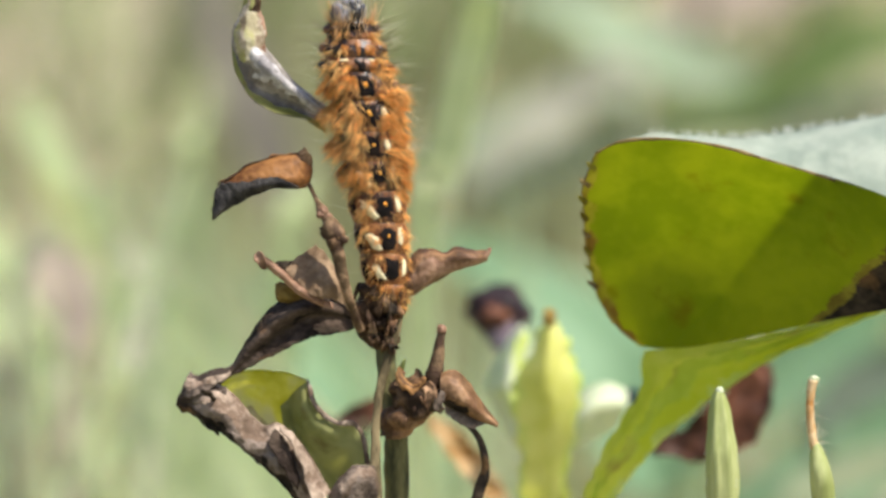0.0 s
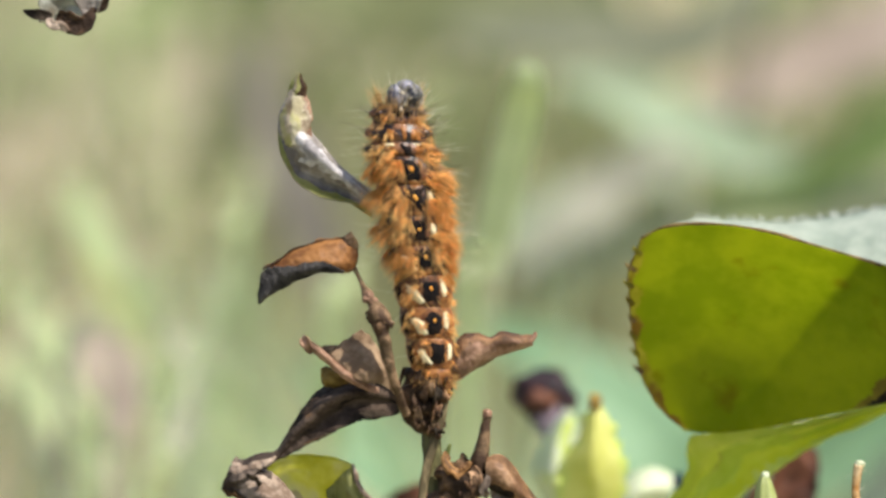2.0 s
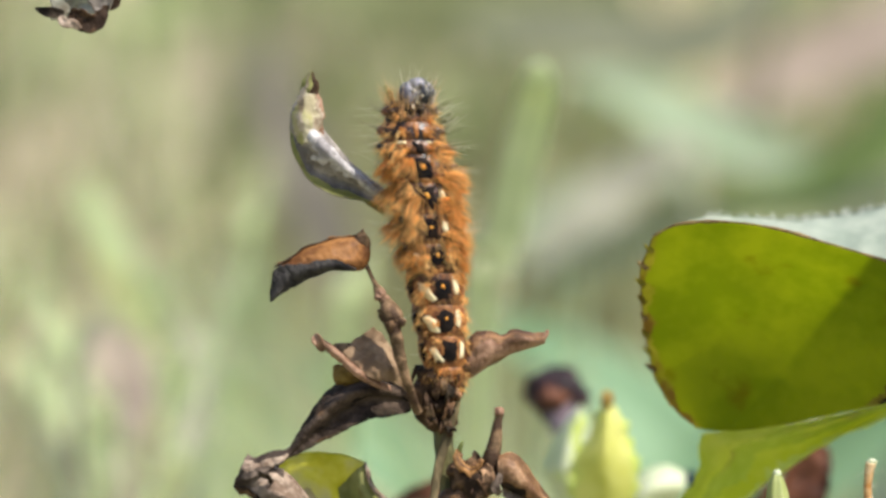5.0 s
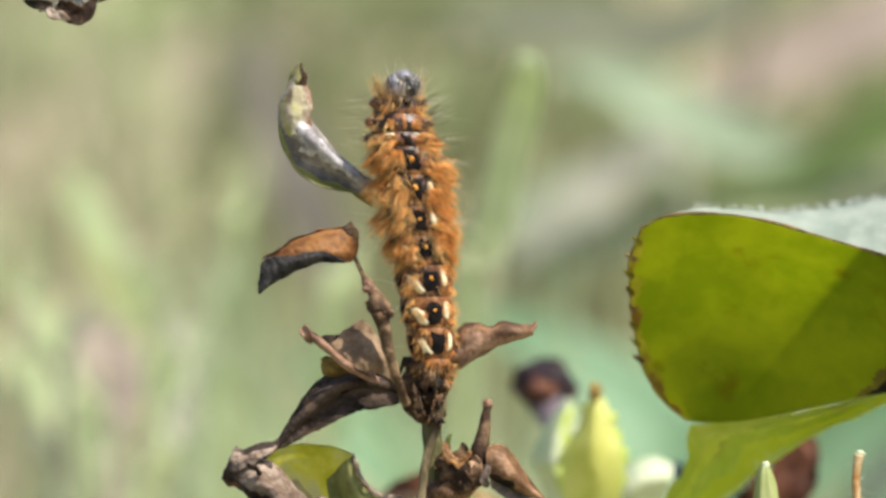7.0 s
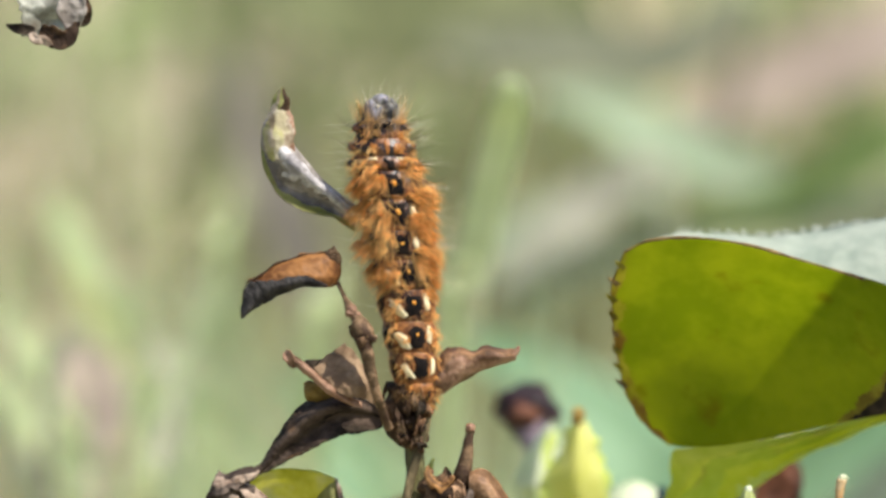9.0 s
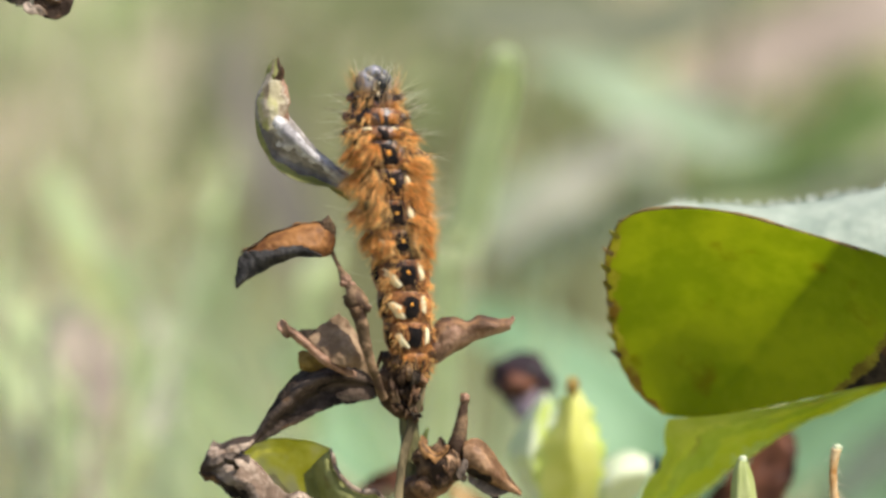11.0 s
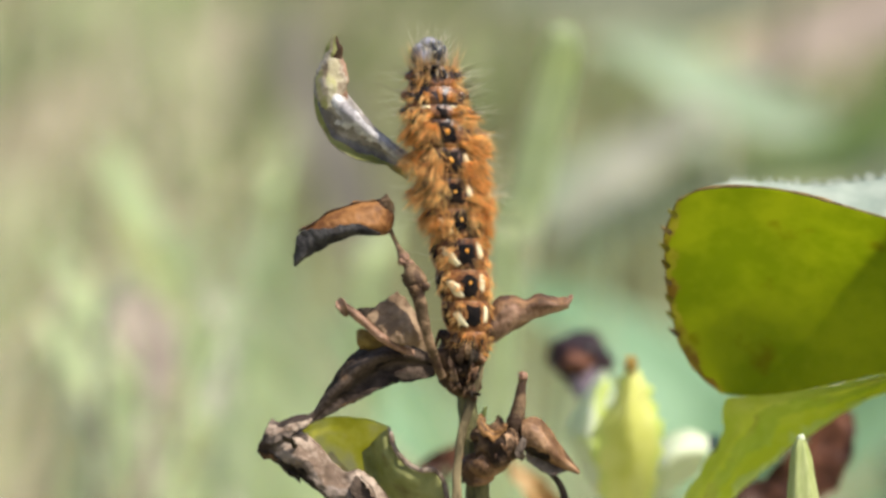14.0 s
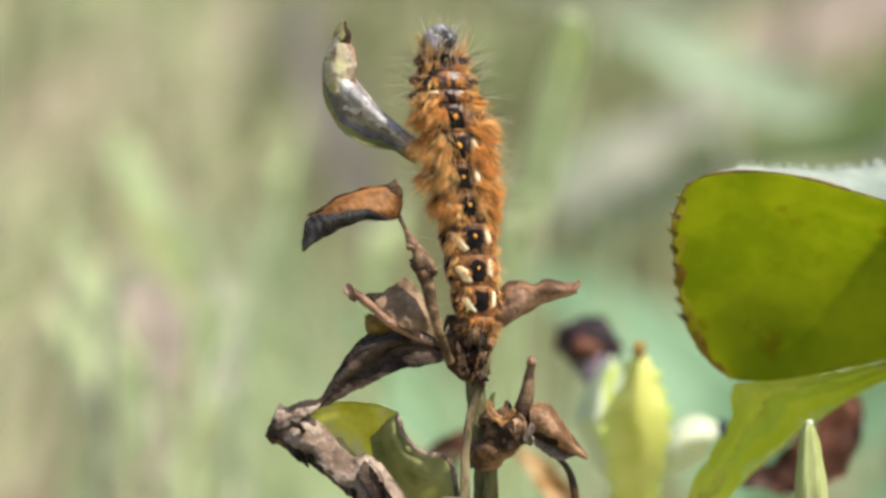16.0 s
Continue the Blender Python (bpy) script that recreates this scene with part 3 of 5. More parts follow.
    part("leaf_tip", leaf([(-17.93, -9.85, -7, 0.4, 0, 30), (-17.54, -10.37, -7.4, 0.75, 10, 60), (-17.15, -11.15, -7, 0.5, 10, 50), (-17.02, -11.67, -6.6, 0.15, 0, 20)], 18, 11, 0.3, 400, ragged=0.4), M_BLUSH, roll2)
    # dark sheet that stands in for the shade under the rolled edge
    part("hollow_shade", loft([[(-15.72, -11.02, -4.6), (-14.55, -10.83, -4.4), (-13.51, -11.15, -4.4)], [(-15.20, -12.06, -4.6), (-14.03, -12.84, -4.4), (-12.86, -13.62, -4.4)]], 20, 8, 0.3, 300, ragged=0.3), M_DARK, roll2, "dark sheet for the shade under the rolled leaf")
    part("dead_leaf", loft([[(-15.46, -13.23, -2.5), (-14.68, -13.10, -2.6), (-13.64, -13.75, -2.6), (-11.82, -14.53, -2)], [(-15.72, -14.01, -3), (-15.07, -14.53, -3.4), (-14.03, -15.05, -3.2), (-11.82, -15.83, -2)], [(-15.46, -15.18, -2.5), (-14.68, -15.57, -2.6), (-13.64, -15.83, -2.4), (-11.82, -16.48, -2)]], 26, 12, 0.5, 260, ragged=0.5), M_OCHRE, plant, "ochre dead leaf shred")
    # dark folded leaf, hanging out to the shrivelled knot
    part("dead_leaf", loft([[(-21.44, -23.89, -3), (-20.53, -22.53, -3), (-19.62, -21.03, -3), (-18.58, -19.34, -2.8), (-17.47, -17.65, -2.6), (-15.33, -15.57, -2), (-11.82, -14.66, -1.6), (-7.14, -15.31, -1)],
                            [(-21.44, -24.02, -3.6), (-20.14, -22.72, -4), (-18.71, -20.90, -4.4), (-17.41, -19.60, -4.8), (-15.85, -17.91, -5), (-13.77, -16.48, -4.8), (-11.04, -15.96, -4), (-7.01, -16.48, -2)],
                            [(-21.44, -24.09, -3.4), (-19.75, -22.92, -3.6), (-17.93, -21.42, -3.6), (-16.24, -20.25, -3.4), (-14.42, -18.82, -3.2), (-12.47, -17.65, -3), (-10.26, -17.13, -2.6), (-6.88, -17.52, -1.6)],
                            [(-21.50, -24.22, -3.2), (-19.36, -23.37, -3.8), (-17.28, -22.27, -4.4), (-15.39, -21.29, -4.6), (-13.44, -20.32, -4.6), (-11.43, -19.41, -4.2), (-9.74, -19.21, -3.4), (-6.75, -18.63, -2)]], 90, 36, 0.8, 190, ragged=0.22,
                           bands=(0, 1, 1, 1, 1, 0, 1, 1, 1, 0)), [M_DARK, M_UMBER], plant, "dark brown folded dead leaf")
    # dying leaf blade: its lit fold is put into a brighter colour, beside a dull green side and a dry tan rim
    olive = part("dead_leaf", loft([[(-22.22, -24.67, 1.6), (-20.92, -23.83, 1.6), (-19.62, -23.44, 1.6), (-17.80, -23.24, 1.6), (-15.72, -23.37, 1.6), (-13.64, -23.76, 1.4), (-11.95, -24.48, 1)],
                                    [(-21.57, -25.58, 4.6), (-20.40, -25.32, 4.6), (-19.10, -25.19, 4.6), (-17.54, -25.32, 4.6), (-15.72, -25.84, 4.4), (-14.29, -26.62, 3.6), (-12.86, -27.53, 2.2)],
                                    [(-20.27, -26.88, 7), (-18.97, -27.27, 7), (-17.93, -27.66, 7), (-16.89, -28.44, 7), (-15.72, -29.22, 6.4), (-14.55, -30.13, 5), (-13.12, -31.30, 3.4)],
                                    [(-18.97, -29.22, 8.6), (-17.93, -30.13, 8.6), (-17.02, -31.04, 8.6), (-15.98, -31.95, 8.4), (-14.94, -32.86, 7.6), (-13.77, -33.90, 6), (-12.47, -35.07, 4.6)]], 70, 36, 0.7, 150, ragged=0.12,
                                   bands=(0, 0, 0, 0, 0, 0, 1, 0)), [M_OLIVE_LIT, M_CREAMY], plant, "olive-yellow dying leaf blade")
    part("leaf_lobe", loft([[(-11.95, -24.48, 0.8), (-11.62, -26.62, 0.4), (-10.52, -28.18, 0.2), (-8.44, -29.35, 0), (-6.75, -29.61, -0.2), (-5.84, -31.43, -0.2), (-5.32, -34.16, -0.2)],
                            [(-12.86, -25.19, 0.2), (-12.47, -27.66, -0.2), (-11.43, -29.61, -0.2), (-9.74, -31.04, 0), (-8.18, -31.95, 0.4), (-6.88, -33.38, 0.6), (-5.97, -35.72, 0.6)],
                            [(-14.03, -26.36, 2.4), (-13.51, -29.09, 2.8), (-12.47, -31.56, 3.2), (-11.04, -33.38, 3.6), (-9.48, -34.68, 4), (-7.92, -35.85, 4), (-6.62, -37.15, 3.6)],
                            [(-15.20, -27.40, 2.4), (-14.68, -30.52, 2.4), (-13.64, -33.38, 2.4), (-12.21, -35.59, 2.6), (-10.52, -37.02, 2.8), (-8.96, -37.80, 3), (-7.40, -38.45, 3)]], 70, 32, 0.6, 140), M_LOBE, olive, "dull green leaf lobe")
    part("leaf_base", loft([[(-10.00, -38.91, -4), (-9.22, -36.76, -4.6), (-7.79, -35.07, -5), (-5.97, -34.16, -5.2), (-4.41, -34.55, -5), (-3.76, -36.31, -4.6)],
                            [(-9.22, -39.88, -5.4), (-8.31, -38.06, -6), (-7.14, -36.63, -6.4), (-5.84, -35.98, -6.4), (-4.67, -36.37, -6.2), (-4.02, -37.67, -5.6)],
                            [(-8.57, -42.48, -5), (-7.79, -41.44, -5.4), (-6.62, -40.53, -5.6), (-5.71, -40.27, -5.6), (-4.93, -40.53, -5.4), (-4.28, -41.18, -5)]], 44, 20, 0.6, 220, ragged=0.4, bands=(0, 1, 0)), [M_FAWN, M_PAPER], olive, "grey-tan withered leaf base")
    part("leaf_rim", tube([(-12.08, -24.41, 0.2, 0.16), (-11.75, -25.45, -0.2, 0.26), (-11.49, -26.62, -0.4, 0.28), (-10.52, -28.05, -0.5, 0.30), (-9.48, -28.90, -0.5, 0.32), (-8.31, -29.42, -0.6, 0.30), (-6.88, -29.42, -0.6, 0.30), (-5.97, -30.26, -0.6, 0.32), (-5.51, -31.69, -0.6, 0.34), (-5.12, -34.16, -0.6, 0.30)], 70, 9, 0.35, 600, flat=0.5), M_PAPER, olive, "dry tan leaf rim")
    # pale rolled leaf, its lit top and shaded lower side painted as bands, with the shrivelled knot at its end
    roll = part("dead_leaf", loft([[(-23.13, -24.54, -3), (-21.96, -25.06, -3.4), (-20.66, -26.10, -3.6), (-19.36, -27.53, -3.6), (-18.19, -28.83, -3.4), (-17.02, -29.68, -3.2), (-15.52, -29.48, -3.6), (-14.29, -30.26, -3.8), (-12.08, -32.73, -3.8), (-9.48, -37.41, -3.8)],
                                   [(-24.04, -25.45, -4.4), (-22.61, -26.23, -5), (-21.18, -27.40, -5.2), (-19.75, -28.83, -5.2), (-18.58, -30.13, -5), (-17.28, -30.91, -4.8), (-15.85, -30.91, -5.4), (-14.68, -31.82, -5.6), (-12.73, -34.16, -5.6), (-10.39, -38.19, -5.6)],
                                   [(-25.08, -26.62, -5.2), (-23.52, -27.40, -6), (-21.96, -28.57, -6.4), (-20.53, -29.87, -6.4), (-19.23, -31.17, -6.2), (-17.80, -32.08, -6), (-16.37, -32.60, -6.2), (-15.20, -33.51, -6.4), (-13.51, -35.59, -6.4), (-11.43, -38.97, -6.4)],
                                   [(-26.77, -27.27, -4.4), (-25.21, -28.05, -5), (-23.13, -29.48, -5.4), (-21.44, -30.91, -5.6), (-20.01, -31.95, -5.6), (-18.58, -33.25, -5.6), (-17.15, -34.42, -5.6), (-15.85, -35.59, -5.6), (-14.42, -37.02, -5.6), (-12.47, -39.75, -5.6)]], 110, 38, 1.0, 190, ragged=0.22,
                                  bands=(0, 0, 0, 0, 0, 1, 1, 2)), [M_PAPER, M_FAWN, M_DARK], plant, "pale tan rolled dry leaf")
    # the shade in the roll's fold, laid on as a dark sheet
    part("crease_shade", loft([[(-15.85, -30.00, -5.9), (-14.94, -30.65, -6.2), (-13.90, -32.73, -6.6), (-12.86, -35.98, -6.6)], [(-16.50, -31.82, -6.4), (-15.72, -33.12, -6.9), (-14.68, -34.81, -7), (-13.51, -37.02, -6.9)]], 30, 12, 0.4, 260, ragged=0.5), M_UMBER, roll, "dark sheet for the crease shade of the rolled leaf")
    part("leaf_fold", loft([[(-15.33, -29.87, -5.4), (-14.03, -30.52, -5.8), (-12.34, -32.73, -6), (-11.04, -35.33, -6), (-9.61, -38.58, -6)], [(-14.81, -30.65, -6.6), (-13.90, -31.82, -7.4), (-12.99, -33.90, -7.6), (-12.21, -36.24, -7.6), (-11.30, -39.23, -7.4)]], 36, 12, 0.4, 240, ragged=0.4), M_PAPER, roll, "pale crumpled leaf fold")
    part("leaf_knot", loft([[(-25.73, -23.63, -4), (-24.69, -23.89, -4.2), (-23.26, -23.37, -4), (-21.83, -23.11, -3.6), (-20.53, -22.85, -3.2)],
                            [(-26.25, -25.06, -5), (-24.82, -25.19, -5.6), (-23.52, -24.54, -5.2), (-22.22, -24.15, -4.6), (-21.05, -23.76, -4)],
                            [(-26.77, -26.88, -5.2), (-25.21, -26.36, -6), (-23.91, -25.84, -5.6), (-22.74, -25.19, -5), (-21.70, -24.54, -4.4)]], 50, 24, 0.75, 260, ragged=0.4, bands=(0, 1, 1, 0, 0)), [M_FAWN, M_PAPER], roll, "shrivelled grey-brown leaf fold")
    part("leaf_knot", leaf([(-24.30, -25.58, -6.2, 0.2, 0, 20), (-23.78, -25.84, -6.6, 0.5, 30, 50), (-23.13, -26.10, -6.6, 0.6, 30, 50), (-22.87, -26.88, -6.2, 0.2, 0, 20)], 18, 9, 0.4, 500, ragged=0.5), M_DARK, roll)
    part("leaf_knot", loft([[(-27.16, -27.14, -4.6), (-25.60, -27.79, -5.4), (-23.52, -29.22, -5.8), (-22.22, -30.13, -5.8)], [(-27.03, -27.53, -4.6), (-25.34, -28.31, -5.2), (-23.65, -29.74, -5.6), (-22.22, -30.78, -5.6)]], 30, 6, 0.4, 300, ragged=0.5), M_DARK, roll, "dark lower edge")
    part("leaf_knot", loft([[(-26.12, -24.41, -4.4), (-24.69, -25.06, -5), (-23.13, -25.06, -4.6), (-21.44, -25.32, -4)], [(-26.77, -25.97, -4.8), (-25.21, -26.62, -5.2), (-23.52, -26.88, -5), (-21.57, -27.27, -4.6)], [(-27.16, -27.27, -4.4), (-25.60, -27.92, -4.8), (-23.91, -28.57, -4.8), (-21.96, -29.35, -4.6)]], 34, 16, 0.7, 260, ragged=0.4), M_FAWN, roll, "shrivelled grey-brown leaf fold")
    # pointed leaf opposite
    right = part("dead_leaf", loft([[(-1.94, -13.23, -1.6), (-0.64, -11.28, -2), (0.40, -9.72, -1.6), (1.57, -9.40, -1.2), (3.65, -9.85, -1), (5.21, -9.20, -0.8), (7.55, -9.66, -0.6), (8.46, -9.53, -0.4)],
                                    [(-1.68, -14.14, -3.4), (-0.25, -12.71, -3.8), (0.92, -11.02, -3.4), (2.09, -10.70, -3), (3.65, -10.57, -2.6), (5.34, -10.11, -2.6), (7.42, -10.24, -2), (8.53, -9.92, -0.8)],
                                    [(-1.16, -14.79, -2.6), (0.27, -14.01, -2.6), (1.57, -12.97, -2.4), (2.74, -12.32, -2.2), (4.04, -11.67, -2), (5.60, -11.22, -1.8), (7.42, -10.76, -1.4), (8.59, -10.37, -0.8)],
                                    [(-0.77, -15.05, -1.4), (0.53, -14.40, -1), (1.83, -13.49, -0.8), (3.00, -12.71, -0.8), (4.30, -12.06, -0.8), (5.86, -11.54, -0.6), (7.55, -11.02, -0.4), (8.66, -10.63, -0.4)]], 70, 28, 0.45, 280, ragged=0.25,
                                   bands=(1, 1, 0, 0, 0, 2)), [M_BLUSH, M_BUD, M_TAN], plant, "reddish-tan pointed dead leaf")
    part("leaf_tip", tube([(8.07, -10.31, -0.8, 0.42), (8.53, -9.98, -0.8, 0.34), (8.85, -9.46, -0.8, 0.26), (8.92, -9.14, -0.8, 0.1)], 16, 9, 0.4, 600), M_BLUSH, right)
    # withered bud with a stub and a pointed husk
    bud = part("bud", tube([(-1.94, -24.93, -2, 0.8), (-0.90, -25.84, -3, 1.7), (0.53, -26.23, -3, 2.2), (1.96, -26.36, -3, 2.0), (3.26, -26.62, -3, 1.3)], 60, 30, 1.0, 640), M_BROWN, plant, "brown withered bud")
    part("bud_stub", tube([(2.35, -25.32, -3.2, 1.2), (2.61, -23.89, -3.6, 1.05), (2.87, -22.20, -3.6, 0.82), (3.07, -20.77, -3.6, 0.62), (3.26, -19.60, -3.6, 0.52), (3.39, -18.82, -3.6, 0.60), (3.39, -18.24, -3.6, 0.36)], 50, 14, 0.3, 700), M_TWIG, bud, "brown stub with a pinkish tip")
    part("stub_tip", blob((3.39, -18.63, -3.8), (0.55, 0.6, 0.55), 2.0, 0.4), M_BLUSH, bud)
    part("bud_husk", loft([[(3.39, -23.76, -4), (4.43, -23.37, -4), (5.47, -23.76, -3.8), (6.64, -25.06, -3.6), (7.94, -27.01, -3.4), (9.83, -29.48, -3)],
                           [(3.26, -24.93, -5.6), (4.30, -24.54, -6.2), (5.34, -25.06, -6.2), (6.45, -26.23, -5.8), (7.75, -27.79, -5), (9.76, -29.61, -3.4)],
                           [(3.39, -26.23, -5.6), (4.30, -26.23, -6.2), (5.21, -26.62, -6.2), (6.25, -27.40, -5.8), (7.55, -28.38, -5), (9.76, -29.74, -3.4)],
                           [(3.65, -27.14, -4.4), (4.43, -27.53, -4.8), (5.21, -27.86, -4.8), (6.25, -28.31, -4.6), (7.55, -28.96, -4.2), (9.76, -29.81, -3.2)]], 60, 26, 0.3, 300, ragged=0.15, bands=(1, 0, 0, 0, 1, 2)), [M_HUSK, M_BUD, M_DARK], bud, "tan pointed husk")
    part("bud_husk", loft([[(3.65, -27.27, -4.2), (4.95, -27.92, -4.4), (6.25, -28.44, -4.2), (7.68, -29.09, -3.8), (8.59, -29.35, -3.4)], [(3.78, -28.05, -4.2), (4.69, -28.96, -4.6), (5.60, -29.48, -4.6), (6.90, -30.00, -4.2), (8.46, -29.48, -3.4)]], 40, 12, 0.3, 300, ragged=0.3), M_FAWN, bud, "grey-brown lower husk")
    part("bud_flake", loft([[(-1.68, -22.98, -4.6), (-1.55, -24.15, -5.4), (-1.03, -25.19, -5.8), (0.01, -25.71, -5.8), (1.05, -25.06, -5.4), (1.57, -24.28, -4.8)],
                            [(-1.29, -23.11, -3.8), (-0.90, -23.89, -4.2), (-0.38, -24.54, -4.4), (0.14, -24.74, -4.4), (0.79, -24.41, -4.2), (1.31, -23.76, -4)]], 40, 12, 0.6, 450, ragged=0.8, bands=(0, 1, 0, 1)), [M_AMBERLEAF, M_BUD], bud, "orange-tan dry flake")
    part("bud_flake", leaf([(1.57, -24.80, -4.8, 0.2, 0, 20), (1.96, -25.32, -5.6, 0.9, 10, 60), (2.35, -26.36, -5.6, 0.9, 10, 60), (2.61, -27.27, -5, 0.3, 0, 30)], 24, 11, 0.5, 450, ragged=0.5), M_HUSK, bud)
    part("bud_flake", leaf([(3.52, -25.71, -5.4, 0.15, 0, 20), (3.26, -26.62, -6.2, 0.5, 0, 50), (3.00, -27.40, -6.2, 0.65, 0, 50), (3.26, -28.05, -5.4, 0.2, 0, 20)], 18, 9, 0.4, 500, ragged=0.5), M_FAWN, bud)
    part("bud_flake", leaf([(0.27, -26.49, -5, 0.3, 0, 20), (0.92, -27.14, -5.6, 0.9, 20, 60), (1.31, -27.92, -5.2, 0.8, 20, 50), (1.18, -28.57, -4, 0.2, 0, 20)], 20, 11, 0.5, 450, ragged=0.5), M_BUD, bud)
    part("bud_base", tube([(-2.46, -29.35, -2, 1.2), (-1.03, -28.96, -3, 1.5), (0.53, -28.31, -3, 1.4), (1.96, -27.27, -3, 0.9)], 40, 18, 0.7, 550), M_BUD, bud)
    part("bud_spike", tube([(-1.29, -23.24, -3, 0.34), (-1.03, -22.46, -3.2, 0.26), (-0.77, -22.07, -3.2, 0.12)], 12, 7, 0.4, 800), M_MOSS, bud, "tiny green side spike")
    part("tendril", tube([(6.64, -29.87, -3.6, 0.32), (7.29, -30.52, -3.4, 0.36), (7.88, -31.56, -3.2, 0.40), (8.33, -33.25, -3, 0.5), (8.40, -34.94, -2.6, 0.55), (7.88, -36.76, -2.4, 0.72), (6.90, -39.23, -2, 0.6)], 40, 10, 0.3, 400, flat=0.5), M_DARK, plant, "dark shrivelled tendril")


wilted_plant()


# ---- caterpillar ----
BODY = [(-6.9, 18.5, -3.6, 1.5), (-6.95, 15.8, -3.7, 2.85), (-6.7, 12.42, -3.8, 3.6), (-5.85, 9.17, -3.8, 3.9), (-5.46, 5.92, -3.8, 3.9), (-4.94, 2.34, -3.7, 3.64), (-4.42, -0.91, -3.6, 3.45), (-3.97, -4.49, -3.5, 3.31), (-3.51, -8.19, -3.4, 3.06), (-3.06, -11.63, -3.2, 2.79), (-2.73, -14.56, -2.8, 2.34), (-2.54, -16.84, -2, 1.17)]
JOINTS = [0.55, 1.3, 1.92, 2.45, 3.45, 4.5, 5.5, 6.5, 7.5, 8.5, 9.6, 11.0]
DENSE = glide(BODY, 331)


def skin(s, theta, lift=0.0):
    """A place on the body: s runs from the head (0) to the tail (11), theta round it from the back."""
    r = DENSE[min(max(int(round(s * 30)), 0), 330)]
    bulge = 1.0
    for a, b in zip(JOINTS, JOINTS[1:]):
        if a <= s <= b:
            f = (s - a) / (b - a)
            bulge = 0.86 + 0.16 * math.sqrt(max(0.0, math.sin(math.pi * f)))
    th = theta + radians(9) + 0.13 * min(1.0, max(0.0, (s - 5) / 2))
    k = r[3] * bulge + lift
    return at(r[0] + math.sin(th) * k, r[1], r[2] - math.cos(th) * k * 0.85)


def outward(s, theta):
    a, b = skin(s, theta), skin(s, theta, 1.0)
    return (b - a).normalized()


def ring(s0, s1, n=9, m=32):
    verts = [skin(s0 + (s1 - s0) * i / (n - 1), 2 * math.pi * j / m) for i in range(n) for j in range(m)]
    for i in range(len(verts)):
        verts[i] = verts[i] + Vector((1, 1, 1)) * (0.00012 * noise.noise(verts[i] * 1500))
    faces = [(i * m + j, i * m + (j + 1) % m, (i + 1) * m + (j + 1) % m, (i + 1) * m + j) for i in range(n - 1) for j in range(m)]
    faces += [tuple(range(m))[::-1], tuple(range((n - 1) * m, n * m))]
    return verts, faces


def patch(s, theta, ds, dt, lift=0.12, n=7, wobble=0.45, skew=0.0):
    """A raised rounded patch on the skin."""
    verts, faces = [skin(s, theta, lift * 1.2)], []
    m = 14
    for i in range(1, n + 1):
        f = i / n
        for j in range(m):
            a = 2 * math.pi * j / m
            q = f * (1 + wobble * noise.noise(Vector((math.cos(a) * 2.2, math.sin(a) * 2.2, s * 7 + theta * 3))))
            e = abs(math.cos(a)) ** 0.6 * math.copysign(1, math.cos(a)), abs(math.sin(a)) ** 0.6 * math.copysign(1, math.sin(a))
            verts.append(skin(s + ds * q * e[0], theta + dt * q * e[1] + skew * q * e[0], lift * (1.0 - 1.6 * f ** 3)))
    faces += [(0, 1 + j, 1 + (j + 1) % m) for j in range(m)]
    for i in range(n - 1):
        for j in range(m):
            faces.append((1 + i * m + j, 1 + (i + 1) * m + j, 1 + (i + 1) * m + (j + 1) % m, 1 + i * m + (j + 1) % m))
    return verts, faces


def hair(root, way, length, thick, droop, verts, faces):
    side = way.cross(Vector((0.3, 0.9, 0.2)))
    side.normalize()
    other = way.cross(side)
    k = len(verts)
    for f, g in ((0, 1.0), (0.4, 0.8), (0.75, 0.45)):
        p = root + way * (length * f) + droop * (length * f * f)
        for j in range(3):
            a = 2.094 * j
            verts.append(p + (side * math.cos(a) + other * math.sin(a)) * (thick * g))
    verts.append(root + way * length + droop * length)
    for i in (0, 3):
        for j in range(3):
            faces.append((k + i + j, k + i + (j + 1) % 3, k + i + 3 + (j + 1) % 3, k + i + 3 + j))
    for j in range(3):
        faces.append((k + 6 + j, k + 6 + (j + 1) % 3, k + 9))


def tuft(rnd, s, theta, count, spread, length, thick, droop=0.35, fan=0.5, lie=0.0, rise=0.0):
    """A bunch of hairs from one wart of the skin; lie bends them flat round the body, rise towards the head."""
    verts, faces = [], []
    shared = Vector((rnd.gauss(0, 0.28), rnd.gauss(0, 0.28), rnd.gauss(0, 0.28)))
    for _ in range(count):
        ss, tt = s + rnd.gauss(0, spread * 0.6), theta + rnd.gauss(0, spread)
        o = outward(ss, tt)
        w = o + RIGHT * (lie * math.copysign(1, theta)) + UP * rise + shared + Vector((rnd.gauss(0, fan), rnd.gauss(0, fan), rnd.gauss(0, fan)))
        w.normalize()
        d = -UP * (droop * rnd.uniform(0.3, 1.5)) + RIGHT * rnd.gauss(0, 0.12)
        hair(skin(ss, tt, -0.05), w, length * rnd.uniform(0.5, 1.3) * 0.001, thick * rnd.uniform(0.7, 1.2) * 0.001, d, verts, faces)
    return verts, faces


def head_shell():
    """Two rounded lobes, a face plate and jaws."""
    left = blob((-7.95, 17.6, -4.4), (1.35, 1.55, 1.65), 3.0, 0.10)
    right = blob((-6.26, 17.7, -4.4), (1.3, 1.55, 1.65), 5.0, 0.10)
    face = blob((-7.05, 18.85, -4.7), (1.15, 0.8, 1.25), 1.0, 0.1)
    return joined(left, right, face)


